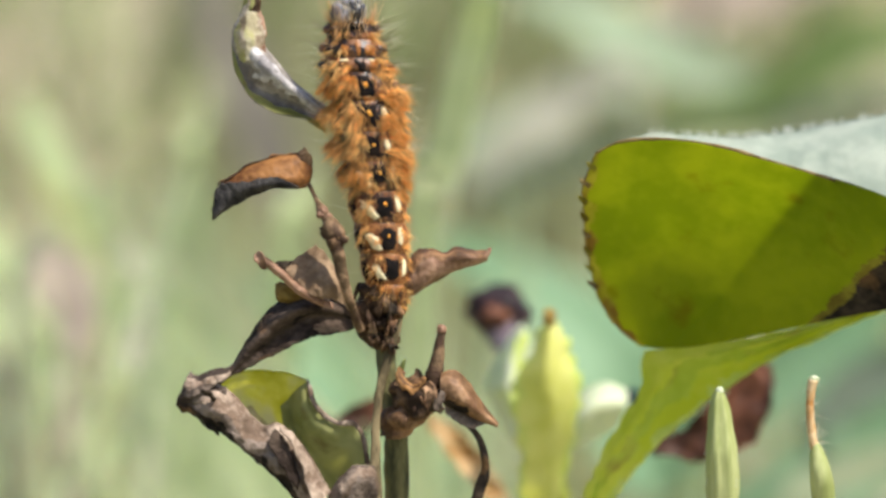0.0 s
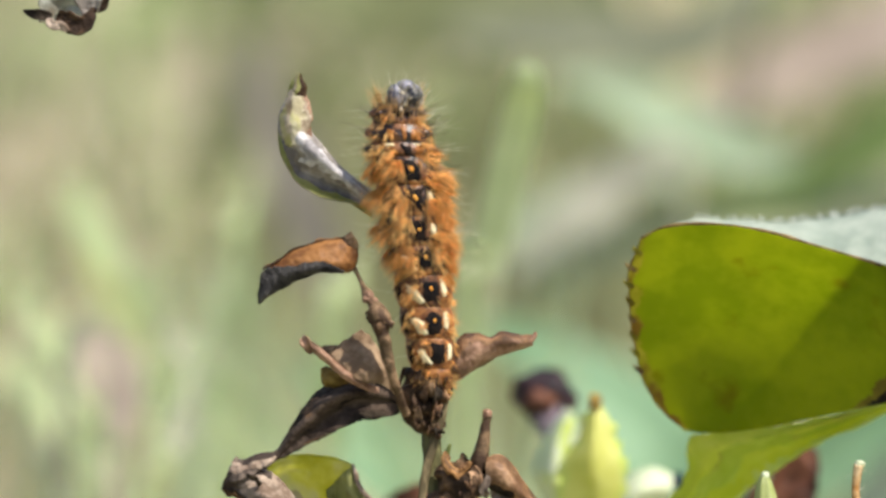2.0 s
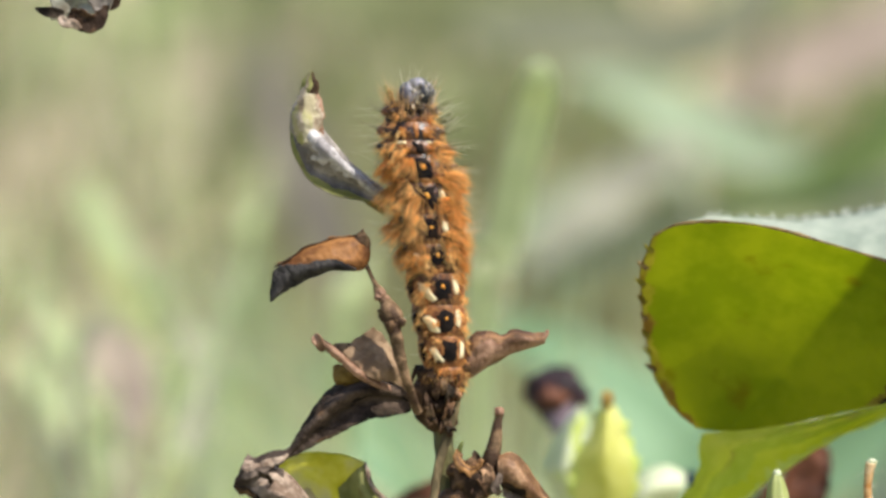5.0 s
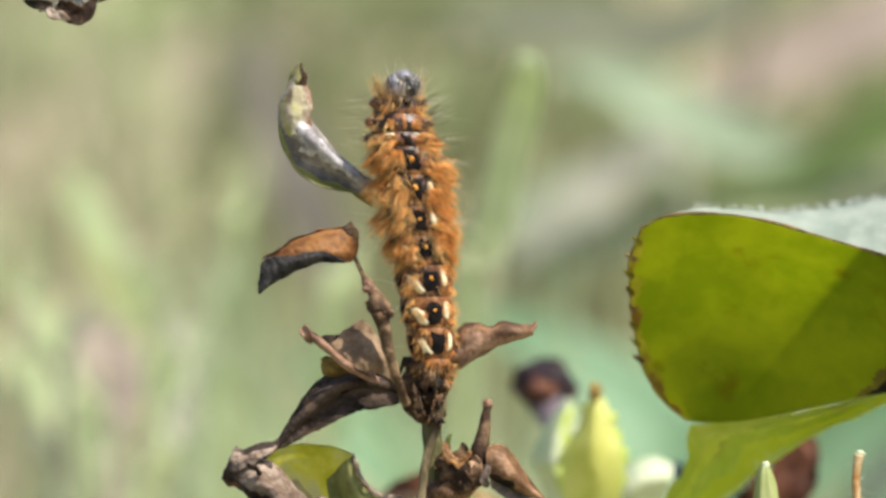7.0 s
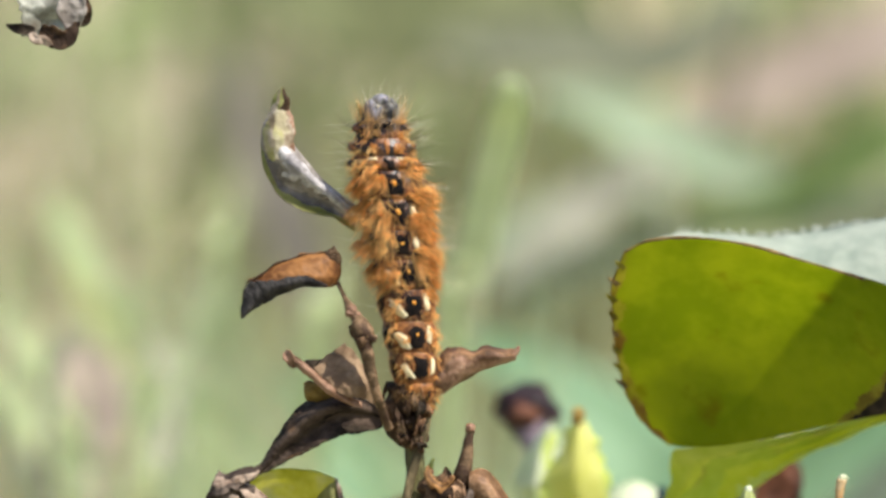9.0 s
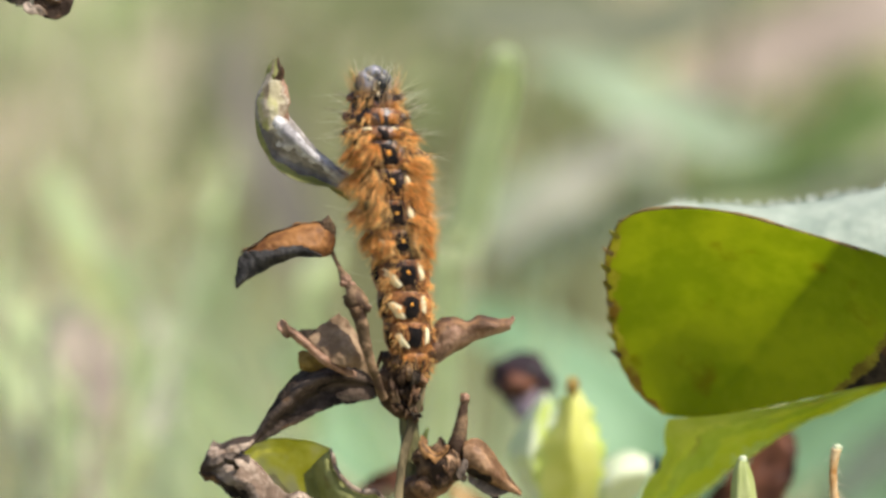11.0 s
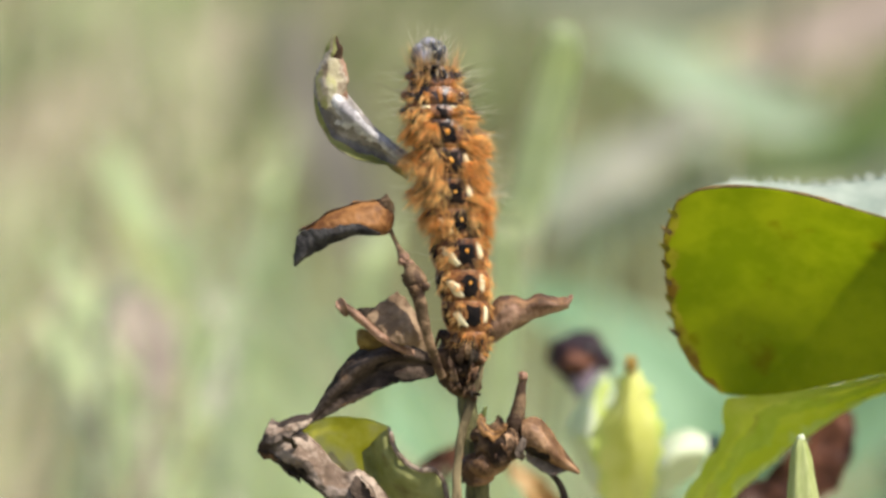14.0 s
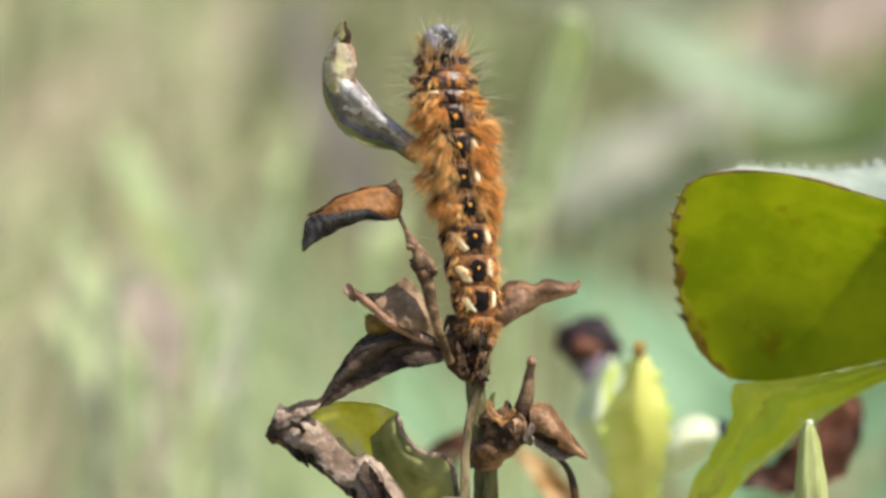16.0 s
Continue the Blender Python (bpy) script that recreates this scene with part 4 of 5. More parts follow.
def caterpillar():
    rnd = random.Random(11)
    foot = at(*BODY[-1][:3])
    bug = thing("caterpillar", foot, "hairy orange-brown caterpillar clinging to a dead stem", "caterpillar")
    for k, (a, b) in enumerate(zip(JOINTS, JOINTS[1:])):
        mid = (a + b) / 2
        seg = part("body_segment", ring(a - 0.03, b + 0.03), M_SKIN_DARK if k < 7 else M_SKIN, bug)
        if 3 <= k < 10:
            wide = 0.30 if k < 6 else 0.35
            part("black_patch", patch(mid, 0.0, 0.46 * (b - a) if k < 7 else 0.38 * (b - a), wide, 0.06), M_BLACK, seg)
            if k < 9:
                part("orange_spot", patch(mid - 0.08, 0.0, (0.15, 0.13, 0.07, 0.11, 0.10, 0.08)[k - 3], 0.08, 0.12, wobble=0.8), M_SPOT, seg)
            if k < 7:
                part("rust_band", patch(b - 0.02, 0.03, 0.13, 0.17, 0.09, wobble=0.9), M_AMBER, seg)
        if 6 <= k < 10:
            part("cream_patch", patch(mid - 0.10, 0.52 + 0.06 * (k == 9), 0.33 * (b - a), 0.15, 0.12, wobble=0.4, skew=-0.04), M_WHITE, seg)
            part("cream_patch", patch(mid + 0.10, -0.60 - 0.06 * (k == 6), 0.30 * (b - a), 0.25, 0.14, wobble=0.5, skew=0.16), M_WHITE, seg)
        if k >= 7:
            part("side_patch", patch(mid, -1.34, 0.34 * (b - a), 0.28, 0.12), M_BLACK, seg)
        if k in (4, 5):
            part("cream_patch", patch(mid - 0.02, 0.46, 0.30, 0.12, 0.3), M_WHITE, seg)
        if k == 2:
            part("cream_patch", patch(a + 0.10, 0.50, 0.06, 0.15, 0.16), M_WHITE, seg)
            part("cream_patch", patch(a + 0.10, -0.50, 0.05, 0.20, 0.16), M_WHITE, seg)
        if k == 0:
            for th in (-0.24, 0.24):
                part("black_patch", patch(mid - 0.05, th, 0.22, 0.2, 0.08), M_BLACK, seg)
            part("cream_line", patch(mid - 0.1, 0.0, 0.14, 0.035, 0.12, wobble=0.2), M_WHITE, seg)
        if k in (1, 2):
            part("black_patch", patch(mid, 0.04, 0.42 * (b - a), 0.09 if k == 1 else 0.2, 0.06, wobble=0.8), M_AMBER if k == 1 else M_BLACK, seg)
            for th in (-0.42, 0.42):
                part("amber_mark", patch(mid + 0.06, th, 0.28 * (b - a), 0.16, 0.06), M_AMBER, seg)
        size = (1.0, 0.95, 1.3, 1.8, 2.05, 1.95, 1.5, 1.0, 0.85, 0.85, 0.85)[k]
        many = (18, 22, 48, 120, 150, 150, 116, 40, 22, 17, 16)[k]
        coat = [tuft(rnd, rnd.uniform(a, b), side * rnd.uniform(0.42, 1.7 if k < 7 or side > 0 else 1.45), 6, 0.1, size * 0.8, 0.03, 0.6, 0.25, 0.25, -0.6) for side in (-1, 1) for _ in range(many // 4)]
        part("hair_coat", joined(*coat), M_HAIR, seg)
        # pointed locks: those on the shaded side hang towards the tail, those on the sunny side stand out
        locks = []
        for q in range(7):
            f = q / 6
            locks.append(tuft(rnd, a + (b - a) * rnd.uniform(0.0, 0.75), -0.40 - (1.1 if k < 7 else 0.8) * f, int(many * 0.62), 0.07, size * rnd.uniform(0.85, 1.2), 0.028, 0.35, 0.17, 0.05 + 0.2 * f, -0.75))
            locks.append(tuft(rnd, a + (b - a) * rnd.uniform(-0.1, 0.9), 0.50 + 1.15 * f, int(many * 0.62), 0.09, size * rnd.uniform(0.85, 1.15), 0.028, 0.3, 0.28, 0.15 + 0.2 * f, -0.35))
        bunches = locks
        if 3 <= k < 7:
            bunches += [tuft(rnd, rnd.uniform(a, b), th, 22, 0.1, size * 0.9, 0.022, 0.3, 0.35, -0.35, -0.8) for th in (-0.46, -0.36, -0.28, 0.36, 0.44, 0.5)]
            bunches += [tuft(rnd, b - 0.15, th, 4, 0.08, size * 0.6, 0.018, 0.3, 0.3, 0.0, -0.6) for th in (-0.2, 0.0, 0.2)]
        if k >= 7:
            bunches += [tuft(rnd, b - 0.08, th, 9, 0.16, 0.6, 0.016, 0.6, 0.35, 0.1, -0.5) for th in (-0.95, -0.6, -0.3, 0.0, 0.3, 0.6, 0.95)]
        if k == 10:
            bunches += [tuft(rnd, a + 0.35, th, 12, 0.2, 1.2, 0.022, 1.1, 0.5, 0.2) for th in (-1.1, -0.6, -0.15, 0.3, 0.75, 1.2)]
        part("hair_tuft", joined(*bunches), M_HAIR, seg)
        part("long_hair", joined(*[tuft(rnd, mid, th, n if k < 7 else 1, 0.25, 4.4, 0.016, 0.1, 0.4, 0.3, 0.3) for th, n in ((-1.5, 5), (1.5, 15))]), M_FAIR, seg)
        if k < 4:
            part("bristle", joined(*[tuft(rnd, mid, th, n, 0.2, 2.9, 0.028, -0.2, 0.25, 1.0, 0.5) for th, n in ((-1.4, 6), (1.2, 10))]), M_BRISTLE, seg)
        if k == 1:
            part("stiff_bristle", joined(*[tuft(rnd, a + 0.05 * q, 1.35, 3, 0.06, 3.0, 0.03, -0.1, 0.18, 1.3, 0.7) for q in range(5)]), M_BRISTLE, seg, "stiff dark bristles")
        if k == 0:
            part("collar_hair", joined(*[tuft(rnd, a + 0.2, th, n, 0.2, ln, 0.026, -0.1, 0.22, lie, 1.9) for th, n, ln, lie in ((-1.6, 18, 3.0, -0.55), (-1.2, 22, 2.8, -0.4), (-0.8, 26, 2.4, -0.1), (-0.4, 12, 1.8, 0.0), (0.9, 18, 2.2, -0.1), (1.3, 20, 2.8, -0.4), (1.6, 18, 3.0, -0.55))]), M_GOLD, seg, "pale hairs round the head")
        if k < 6:
            for th in (-1.45, 1.45):
                part("side_lobe", patch(mid, th, 0.34 * (b - a), 0.34, 0.55, wobble=0.3), M_SKIN_DARK, seg)
        for th in (-1.0, 1.05) if k < 7 else ():
            part("wart", patch(mid, th, 0.14, 0.14, 0.35), M_SKIN_DARK, seg)
    neck = (skin(0.8, math.pi / 2) + skin(0.8, -math.pi / 2)) * 0.5
    top = part("head", head_shell(), M_HEAD, bug, "glossy slate-grey head capsule with dark streaks", pivot=neck)
    ORIGIN["head", top] = neck
    for u, v in ((-7.4, 18.1), (-6.4, 17.7), (-6.9, 16.9)):
        part("pale_mark", blob((u, v, -5.95), (0.13, 0.10, 0.25), u * 9), M_WHITE, top)
    verts, faces = [], []
    for _ in range(90):
        root = at(rnd.uniform(-8.6, -5.2), rnd.uniform(16.2, 18.8), -5.5)
        hair(root, (UP * 1.2 - AWAY * rnd.uniform(0, 1) + RIGHT * rnd.gauss(0.1, 0.5)).normalized(), rnd.uniform(0.0008, 0.0036), 0.000024, RIGHT * rnd.gauss(0.1, 0.15), verts, faces)
    part("face_hair", (verts, faces), M_FAIR, top, "fine pale hairs")
    verts, faces = [], []
    for _ in range(70):
        root = at(rnd.uniform(-9.0, -4.9), rnd.uniform(14.2, 16.4), -6.2)
        hair(root, (UP * 1.1 - AWAY * rnd.uniform(0.1, 0.5) + RIGHT * rnd.gauss(0, 0.22)).normalized(), rnd.uniform(0.0010, 0.0024), 0.000028, UP * 0.02, verts, faces)
    part("brow_hair", (verts, faces), M_GOLD, top, "amber hairs standing before the face")
    for u, v in ((-7.55, 15.8), (-6.45, 16.0)):
        part("black_shield", blob((u, v, -6.1), (0.42, 0.36, 0.3), u, 0.5), M_BLACK, top)
    return top


head = caterpillar()


# ---- the green leaf and its plant ----
def green_plant():
    foot = base_under(70, 90)
    plant = thing("green_plant", foot, "green weed with a toothed backlit leaf", "plant")
    near = [(21.2, 1.7, 12), (24.2, 3.0, 11), (29.64, 3.25, 10), (35.49, 2.41, 10), (41.34, 0.72, 10), (47.84, -1.24, 11), (54.99, -3.64, 12), (63.44, -7.74, 15)]
    fold = [(26.13, -20.54, 33), (28.67, -20.8, 33), (32.89, -20.54, 34), (37.44, -19.76, 34), (42.64, -18.66, 34), (49.14, -17.36, 35), (55.64, -16.19, 35), (63.44, -14.88, 36)]
    far = [(23.27, 2.41, 36), (25.74, 3.51, 42), (29.84, 3.83, 46), (36.01, 3.45, 49), (40.43, 3.71, 51), (45.3, 4.42, 52), (50.96, 5.46, 53), (64.74, 7.74, 54)]
    nu, nv = 120, 60
    bow = glide([(0, 0), (1.6, 0), (2.9, 0), (3.4, 0), (3.7, 0), (4.0, 0), (4.1, 0), (4.0, 0), (3.6, 0), (2.4, 0), (0, 0)], nv)
    A_, F_, B_ = glide(near, nu), glide(fold, nu), glide(far, nu)
    front, rear = [], []
    for i in range(nu):
        p = i / (nu - 1)
        r1, r2 = [], []
        for j in range(nv):
            q = j / (nv - 1)
            g = A_[i] * (1 - q) + F_[i] * q
            e = (1 - p) ** 9
            saw = abs(((q * 11) % 1.0) - 0.3)
            g = g + np.array([-bow[j][0] * 0.88 * (1 - p) ** 2.2 - e * 0.25 * (0.5 - saw), 0, 1.6 * math.sin(math.pi * min(1, q * 0.95)) ** 1.5])
            g[2] -= 0.52 * max(0.0, g[0] - 30.5 - (g[1] + 20) * 0.92 + 0.5 * math.sin(g[1] * 0.5))
            dip = -13.2 + (g[0] - 24.3) * 0.51 + 1.3 * math.sin(0.215 * (g[0] - 24.3)) - g[1]
            g[2] -= 0.17 * (dip + math.sqrt(dip * dip + 0.6))
            r1.append(at(*g) + AWAY * (0.0006 * noise.noise(at(*g) * 110)))
            h = F_[i] * (1 - q) + B_[i] * q
            h[2] = F_[i][2] + (B_[i][2] - F_[i][2]) * q ** 4
            h = h + np.array([2.0 * (1 - q) * q * (1 - p) ** 2 + 1.2 * (1 - q) * (1 - p) ** 4, 0.4 * (1 - q), 3 * math.sin(math.pi * q) + 1.2])
            r2.append(at(*h) + AWAY * (0.0010 * noise.noise(at(*h) * 110)) + UP * (0.00022 * noise.noise(at(*h) * 500)))
        front.append(r1)
        rear.append(r2)
    grid = [r[::-1] for r in front]
    verts, faces, slots = sheet(grid, 0.00018)
    n = 0
    for i in range(nu - 1):
        for j in range(nv - 1):
            p = grid[i][j]
            w = p - CENTRE
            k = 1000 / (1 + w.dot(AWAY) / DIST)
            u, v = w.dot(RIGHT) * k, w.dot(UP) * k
            dark_corner = (u - 45.4) - 1.0 * (v + 18.9) + 1.6 * noise.noise(p * 230) + 0.8 * noise.noise(p * 800)
            rust = 1.5 * noise.noise(p * 160) + 0.8 * noise.noise(p * 600) - 0.9 * min(u - 19.0, 9) * 0.55 + 0.05
            slots[n] = slots[n + 1] = 3 if i < 5 + 5 * noise.noise(p * 300) + 3 * noise.noise(p * 900) else 2 if dark_corner > 0.9 else 1 if dark_corner > -0.6 or rust > 0.45 else 0
            n += 2
    blade = part("leaf", (verts, faces, slots), [M_GREEN, M_STAIN, M_DARK, M_GILT], plant, "yellow-green backlit toothed leaf half, dark brown at one corner")
    part("leaf_margin", tube([tuple(A_[i] + np.array([0, 0, -0.2])) + (0.16 + 0.06 * math.sin(i * 1.9),) for i in range(0, nu, 3)], 90, 6, 0.4, 900), M_MARGIN, blade, "browned leaf margin")
    part("leaf", sheet(rear, 0.00018), M_PALE, plant, "pale green downy leaf half")
    rnd = random.Random(5)
    verts, faces = [], []
    for _ in range(170):
        i, q = rnd.randrange(24, nu - 1), 1
        root = rear[i][nv - 1] if q else front[i][0]
        root = root + (rear[i + 1][nv - 1] - rear[i][nv - 1]) * rnd.random()
        w = (UP + RIGHT * rnd.gauss(-0.3, 0.4) + AWAY * rnd.gauss(0, 0.4)).normalized()
        hair(root, w, rnd.uniform(0.0003, 0.0011), 0.00005, RIGHT * 0.1, verts, faces)
    tagged(part("leaf_down", (verts, faces), M_DOWN, blade, "fine pale down"), kind="stuff")
    part("leaf", loft([[(55.78, -15.05, 44.5), (51.17, -16.48, 44.5), (44.73, -18.24, 44.5), (38.88, -19.54, 44.5), (33.03, -20.32, 44), (28.16, -20.90, 43.5), (26.47, -21.81, 43.1), (26.53, -23.76, 42.6), (25.88, -26.10, 42.6), (23.93, -29.22, 43.1), (21.85, -33.06, 44), (19.58, -38.00, 45.4)],
                              [(55.78, -15.31, 43.1), (51.17, -16.87, 43.1), (45.06, -18.82, 43.1), (39.66, -20.38, 42.6), (34.66, -21.55, 42.2), (30.56, -22.46, 41.8), (28.87, -23.76, 41.3), (28.16, -25.58, 41.3), (26.92, -27.86, 41.8), (24.84, -30.78, 42.2), (22.63, -34.16, 43.1), (20.49, -38.32, 44.9)],
                              [(55.78, -15.57, 44.5), (51.17, -17.20, 44.5), (45.51, -19.34, 44.5), (40.70, -21.10, 44.5), (36.61, -22.66, 44.5), (33.03, -24.28, 44.5), (30.82, -25.97, 44.5), (29.26, -27.66, 44.5), (27.70, -29.87, 44.5), (25.62, -32.47, 44.5), (23.61, -35.20, 44.9), (21.46, -38.58, 45.8)],
                              [(55.78, -15.96, 43.5), (51.17, -17.72, 43.5), (46.03, -19.99, 43.5), (42.13, -21.68, 43.5), (38.56, -23.83, 43.5), (35.63, -25.84, 43.5), (33.03, -27.66, 43.5), (30.95, -29.48, 43.5), (28.81, -31.37, 43.5), (26.53, -33.77, 44), (24.58, -36.31, 44.5), (22.89, -38.91, 45.4)]],
                             100, 28, 0.35, 110, ragged=0.4, bands=(0, 0, 0, 1, 1, 0, 0, 2)), [M_LIME, M_DEEP, M_LEMON], plant, "lime-green folded narrow leaf")
    edge = []
    for j in range(0, nv - 4, 4):
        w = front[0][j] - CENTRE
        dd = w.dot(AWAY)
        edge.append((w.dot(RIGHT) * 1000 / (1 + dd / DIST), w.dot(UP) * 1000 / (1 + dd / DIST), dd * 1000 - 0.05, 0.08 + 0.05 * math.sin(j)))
    part("leaf_margin", tube(edge, 60, 6, 0.4, 900), M_OCHRE, blade, "yellow-brown leaf margin")
    for j in range(4, nv - 18, 5):
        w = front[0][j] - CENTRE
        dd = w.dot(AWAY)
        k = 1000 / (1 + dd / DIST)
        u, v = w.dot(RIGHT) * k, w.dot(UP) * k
        far_out = 0.15 + 0.45 * (0.5 + 0.5 * math.sin(j * 2.3))
        v = v + 0.25 * math.sin(j * 5.1)
        part("leaf_tooth", tube([(u + 0.5, v - 0.75, dd * 1000 + 0.4, 0.30), (u + 0.12, v - 0.35, dd * 1000, 0.30), (u - far_out * 0.7, v - 0.05, dd * 1000 - 0.3, 0.17), (u - far_out, v + 0.25, dd * 1000 - 0.5, 0.07)], 10, 8, 0.3, 800, flat=0.4), M_STAIN if j % 3 else M_MARGIN, blade)
    # unseen leaf, added to cast shade on the toothed leaf's lower right
    part("leaf", leaf([(64.09, 20.21, 14, 1.95, 0, 10), (69.62, 26.52, 9, 8.12, 0, 20), (75.14, 33.34, -2, 8.78, 0, 20), (80.67, 40.17, -13, 8.12, 0, 20), (86.19, 47.19, -24, 1.95, 0, 10)], 40, 13, 0.8, 80), M_MOSS, plant, "dull green leaf out of view, added as a shade caster")
    part("leaf_stalk", tube([(80.67, 40.17, -12, 0.39), (82.94, 22.16, 10, 0.52), (77.74, 2.67, 34, 0.65), (64.74, -7.74, 44, 0.78)], 24, 8), M_LIME, plant)
    low = (65.39, -16.19, 40, 1.69)
    part("stem", tube([(62.14, -1.89, 45, 1.3), (64.09, -10.34, 40, 1.56), low, (66.04, -36.34, 50, 1.95), to_ground(foot, low)], 40, 12, 0.08, 300), M_LIME, plant)


green_plant()


# ---- pod, dried flower, blurred sprout and leaves ----
def pod_plant():
    foot = base_under(36, 40)
    pod = thing("seed_pod", foot, "upright pale green ribbed seed pod", "seed pod")
    low = (35.49, -41.54, 8, 1.04)
    part("pod", tube([(35.36, -25.55, 6, 0.26), (35.3, -26.2, 6, 0.65), (35.36, -28.21, 6, 1.17), (35.55, -32.44, 6, 1.62), (35.75, -36.98, 7, 1.76), low], 40, 24, 0.08, 500, ridges=6, ridge=0.12), M_POD, pod)
    part("pod_tip", tube([(35.36, -25.9, 6, 0.50), (35.35, -25.5, 6, 0.44), (35.34, -25.25, 6, 0.30)], 10, 12, 0.2, 900), M_CREAM, pod, "whitish blunt tip")
    rnd = random.Random(14)
    verts, faces = [], []
    for _ in range(120):
        f, side = rnd.random(), rnd.choice((-1, 1))
        root = at(35.36 + 0.3 * f + side * (0.55 + 1.1 * min(1, f * 2)), -26.2 - 14 * f, 6)
        hair(root, (RIGHT * side + UP * rnd.gauss(0.2, 0.4) - AWAY * rnd.uniform(0, 0.6)).normalized(), rnd.uniform(0.0002, 0.0005), 0.00002, -UP * 0.1, verts, faces)
    part("down", (verts, faces), M_DOWN, pod, "short white down")
    part("stalk", tube([low, (35.49, -68.84, 20, 0.78), to_ground(foot, (0, 0, 0, 1.0))], 20, 8), M_POD, pod)


def dried_flower():
    foot = base_under(47, 44)
    fl = thing("dried_flower", foot, "green ovary with a shrivelled orange style", "flower")
    low = (47.32, -41.54, 8, 1.04)
    part("style", tube([(46.15, -24.51, 6, 0.52), (45.83, -25.94, 6, 0.46), (45.7, -27.89, 6, 0.46), (45.89, -29.84, 6, 0.52), (46.28, -32.44, 6, 0.58)], 26, 8, 0.35, 700), M_STYLE, fl, "shrivelled orange style")
    part("style_cap", blob((46.2, -24.35, 6), (0.62, 0.42, 0.6), 3.0, 0.3), M_CREAM, fl, "whitish dried stigma")
    part("ovary", tube([(46.34, -31.79, 6, 0.46), (46.61, -33.22, 6, 0.84), (47, -35.36, 6, 1.17), (47.26, -37.63, 7, 1.24), low], 26, 14, 0.1, 300, ridges=6, ridge=0.08), M_POD, fl)
    part("stalk", tube([low, (47.52, -68.84, 20, 0.65), to_ground(foot, (0, 0, 0, 0.8))], 20, 8), M_POD, fl)
    rnd = random.Random(8)
    verts, faces = [], []
    for _ in range(70):
        f = 1 - 0.3 * rnd.random() ** 2 if rnd.random() < 0.65 else rnd.random()
        root = at(*(np.array((46.02, -24.64, 6)) * (1 - f) + np.array((46.73, -32.44, 6)) * f))
        hair(root, (RIGHT * rnd.gauss(0, 1) + UP * rnd.gauss(0, 0.6)).normalized(), rnd.uniform(0.0005, 0.002), 0.00002, -UP * 0.3, verts, faces)
    part("down", (verts, faces), M_FAIR, fl)


def sprout():
    foot = base_under(14, 140)
    sp = thing("yellow_sprout", foot, "pale yellow-green sprout with a dark plum bud, blurred", "plant")
    low = (14.83, -38.91, 118, 1.6)
    part("stalk", tube([(15.48, -32.73, 112, 1.4), low, to_ground(foot, (0, 0, 0, 2.0))], 20, 12), M_CREAM, sp)
    part("leaf", loft([[(15.74, -17.00, 96), (14.31, -19.73, 96), (13.5, -21.81, 96), (12.0, -24.28, 96), (11.7, -27.01, 97), (12.1, -30.26, 99), (12.4, -33.38, 102), (12.36, -38.91, 108)],
                       [(15.87, -16.87, 94), (15.94, -19.73, 93), (15.87, -21.81, 92.5), (15.74, -24.28, 92.5), (15.74, -26.88, 93.5), (15.61, -30.13, 96), (15.35, -33.38, 100), (15.09, -38.91, 106)],
                       [(16.07, -17.00, 96), (17.69, -19.34, 97), (18.3, -21.42, 98), (19.4, -23.76, 98), (19.6, -26.75, 99), (19.0, -29.87, 100), (18.0, -33.38, 103), (17.82, -38.91, 108)]], 50, 20, 0.3, 80, ragged=1.2, bands=(1, 0, 0, 0, 0, 0, 0, 0, 0, 1)), [M_YELLOW, M_LEMON], sp, "bright yellow pointed leaf with a folded midrib")
    part("leaf_point", blob((15.81, -17.26, 93), (0.8, 1.15, 0.8), 2.0, 0.4), M_OCHRE, sp, "brown leaf point")
    part("leaf", loft([[(12.62, -17.78, 122), (10.80, -19.99, 122), (9.24, -22.59, 122), (8.33, -25.32, 122), (9.63, -27.66, 122), (10.93, -31.43, 122)],
                       [(12.88, -18.30, 118), (11.97, -21.03, 116), (11.32, -23.50, 115), (11.06, -25.97, 115), (11.97, -28.57, 116), (13.14, -32.08, 118)],
                       [(13.79, -19.73, 122), (13.79, -22.33, 122), (13.66, -24.93, 122), (13.66, -27.27, 122), (14.18, -29.87, 122), (14.83, -32.73, 122)]], 30, 12, 0.4, 70, bands=(0, 0, 1, 0)), [M_CREAM, M_LEMON], sp, "pale whitish-green leaf")
    part("leaf", loft([[(19.12, -26.36, 112), (20.68, -25.19, 112), (22.76, -24.80, 112), (24.71, -25.71, 112)],
                       [(18.34, -29.22, 107), (20.42, -27.53, 105), (22.50, -27.01, 105), (24.58, -27.40, 108)],
                       [(17.17, -33.38, 108), (19.38, -32.08, 108), (21.46, -30.91, 110), (23.41, -29.87, 112)]], 26, 14, 0.5, 70), M_CREAM, sp, "whitish cream curled leaf")
    part("bud", blob((10.02, -16.74, 150), (3.9, 3.5, 2.8), 1.0, 0.45), M_PLUM, sp, "dark plum bud")
    part("bud_core", blob((9.5, -17.1, 147.6), (1.9, 1.6, 2.0), 4.0, 0.4), M_MAROON, sp, "rust-red bud centre")
    part("bud_stalk", tube([(10.15, -17.91, 150, 2.5), (10.74, -19.86, 148, 2.1), (11.32, -21.68, 142, 1.4), (13.21, -26.88, 122, 0.8), (14.70, -33.38, 114, 0.9)], 30, 10), M_MAUVE, sp, "mauve bud stalk")
    part("dark_tip", blob((25.30, -26.23, 118), (0.95, 1.15, 0.9), 6.0, 0.4), M_TEAL, sp, "dark teal leaf tip")


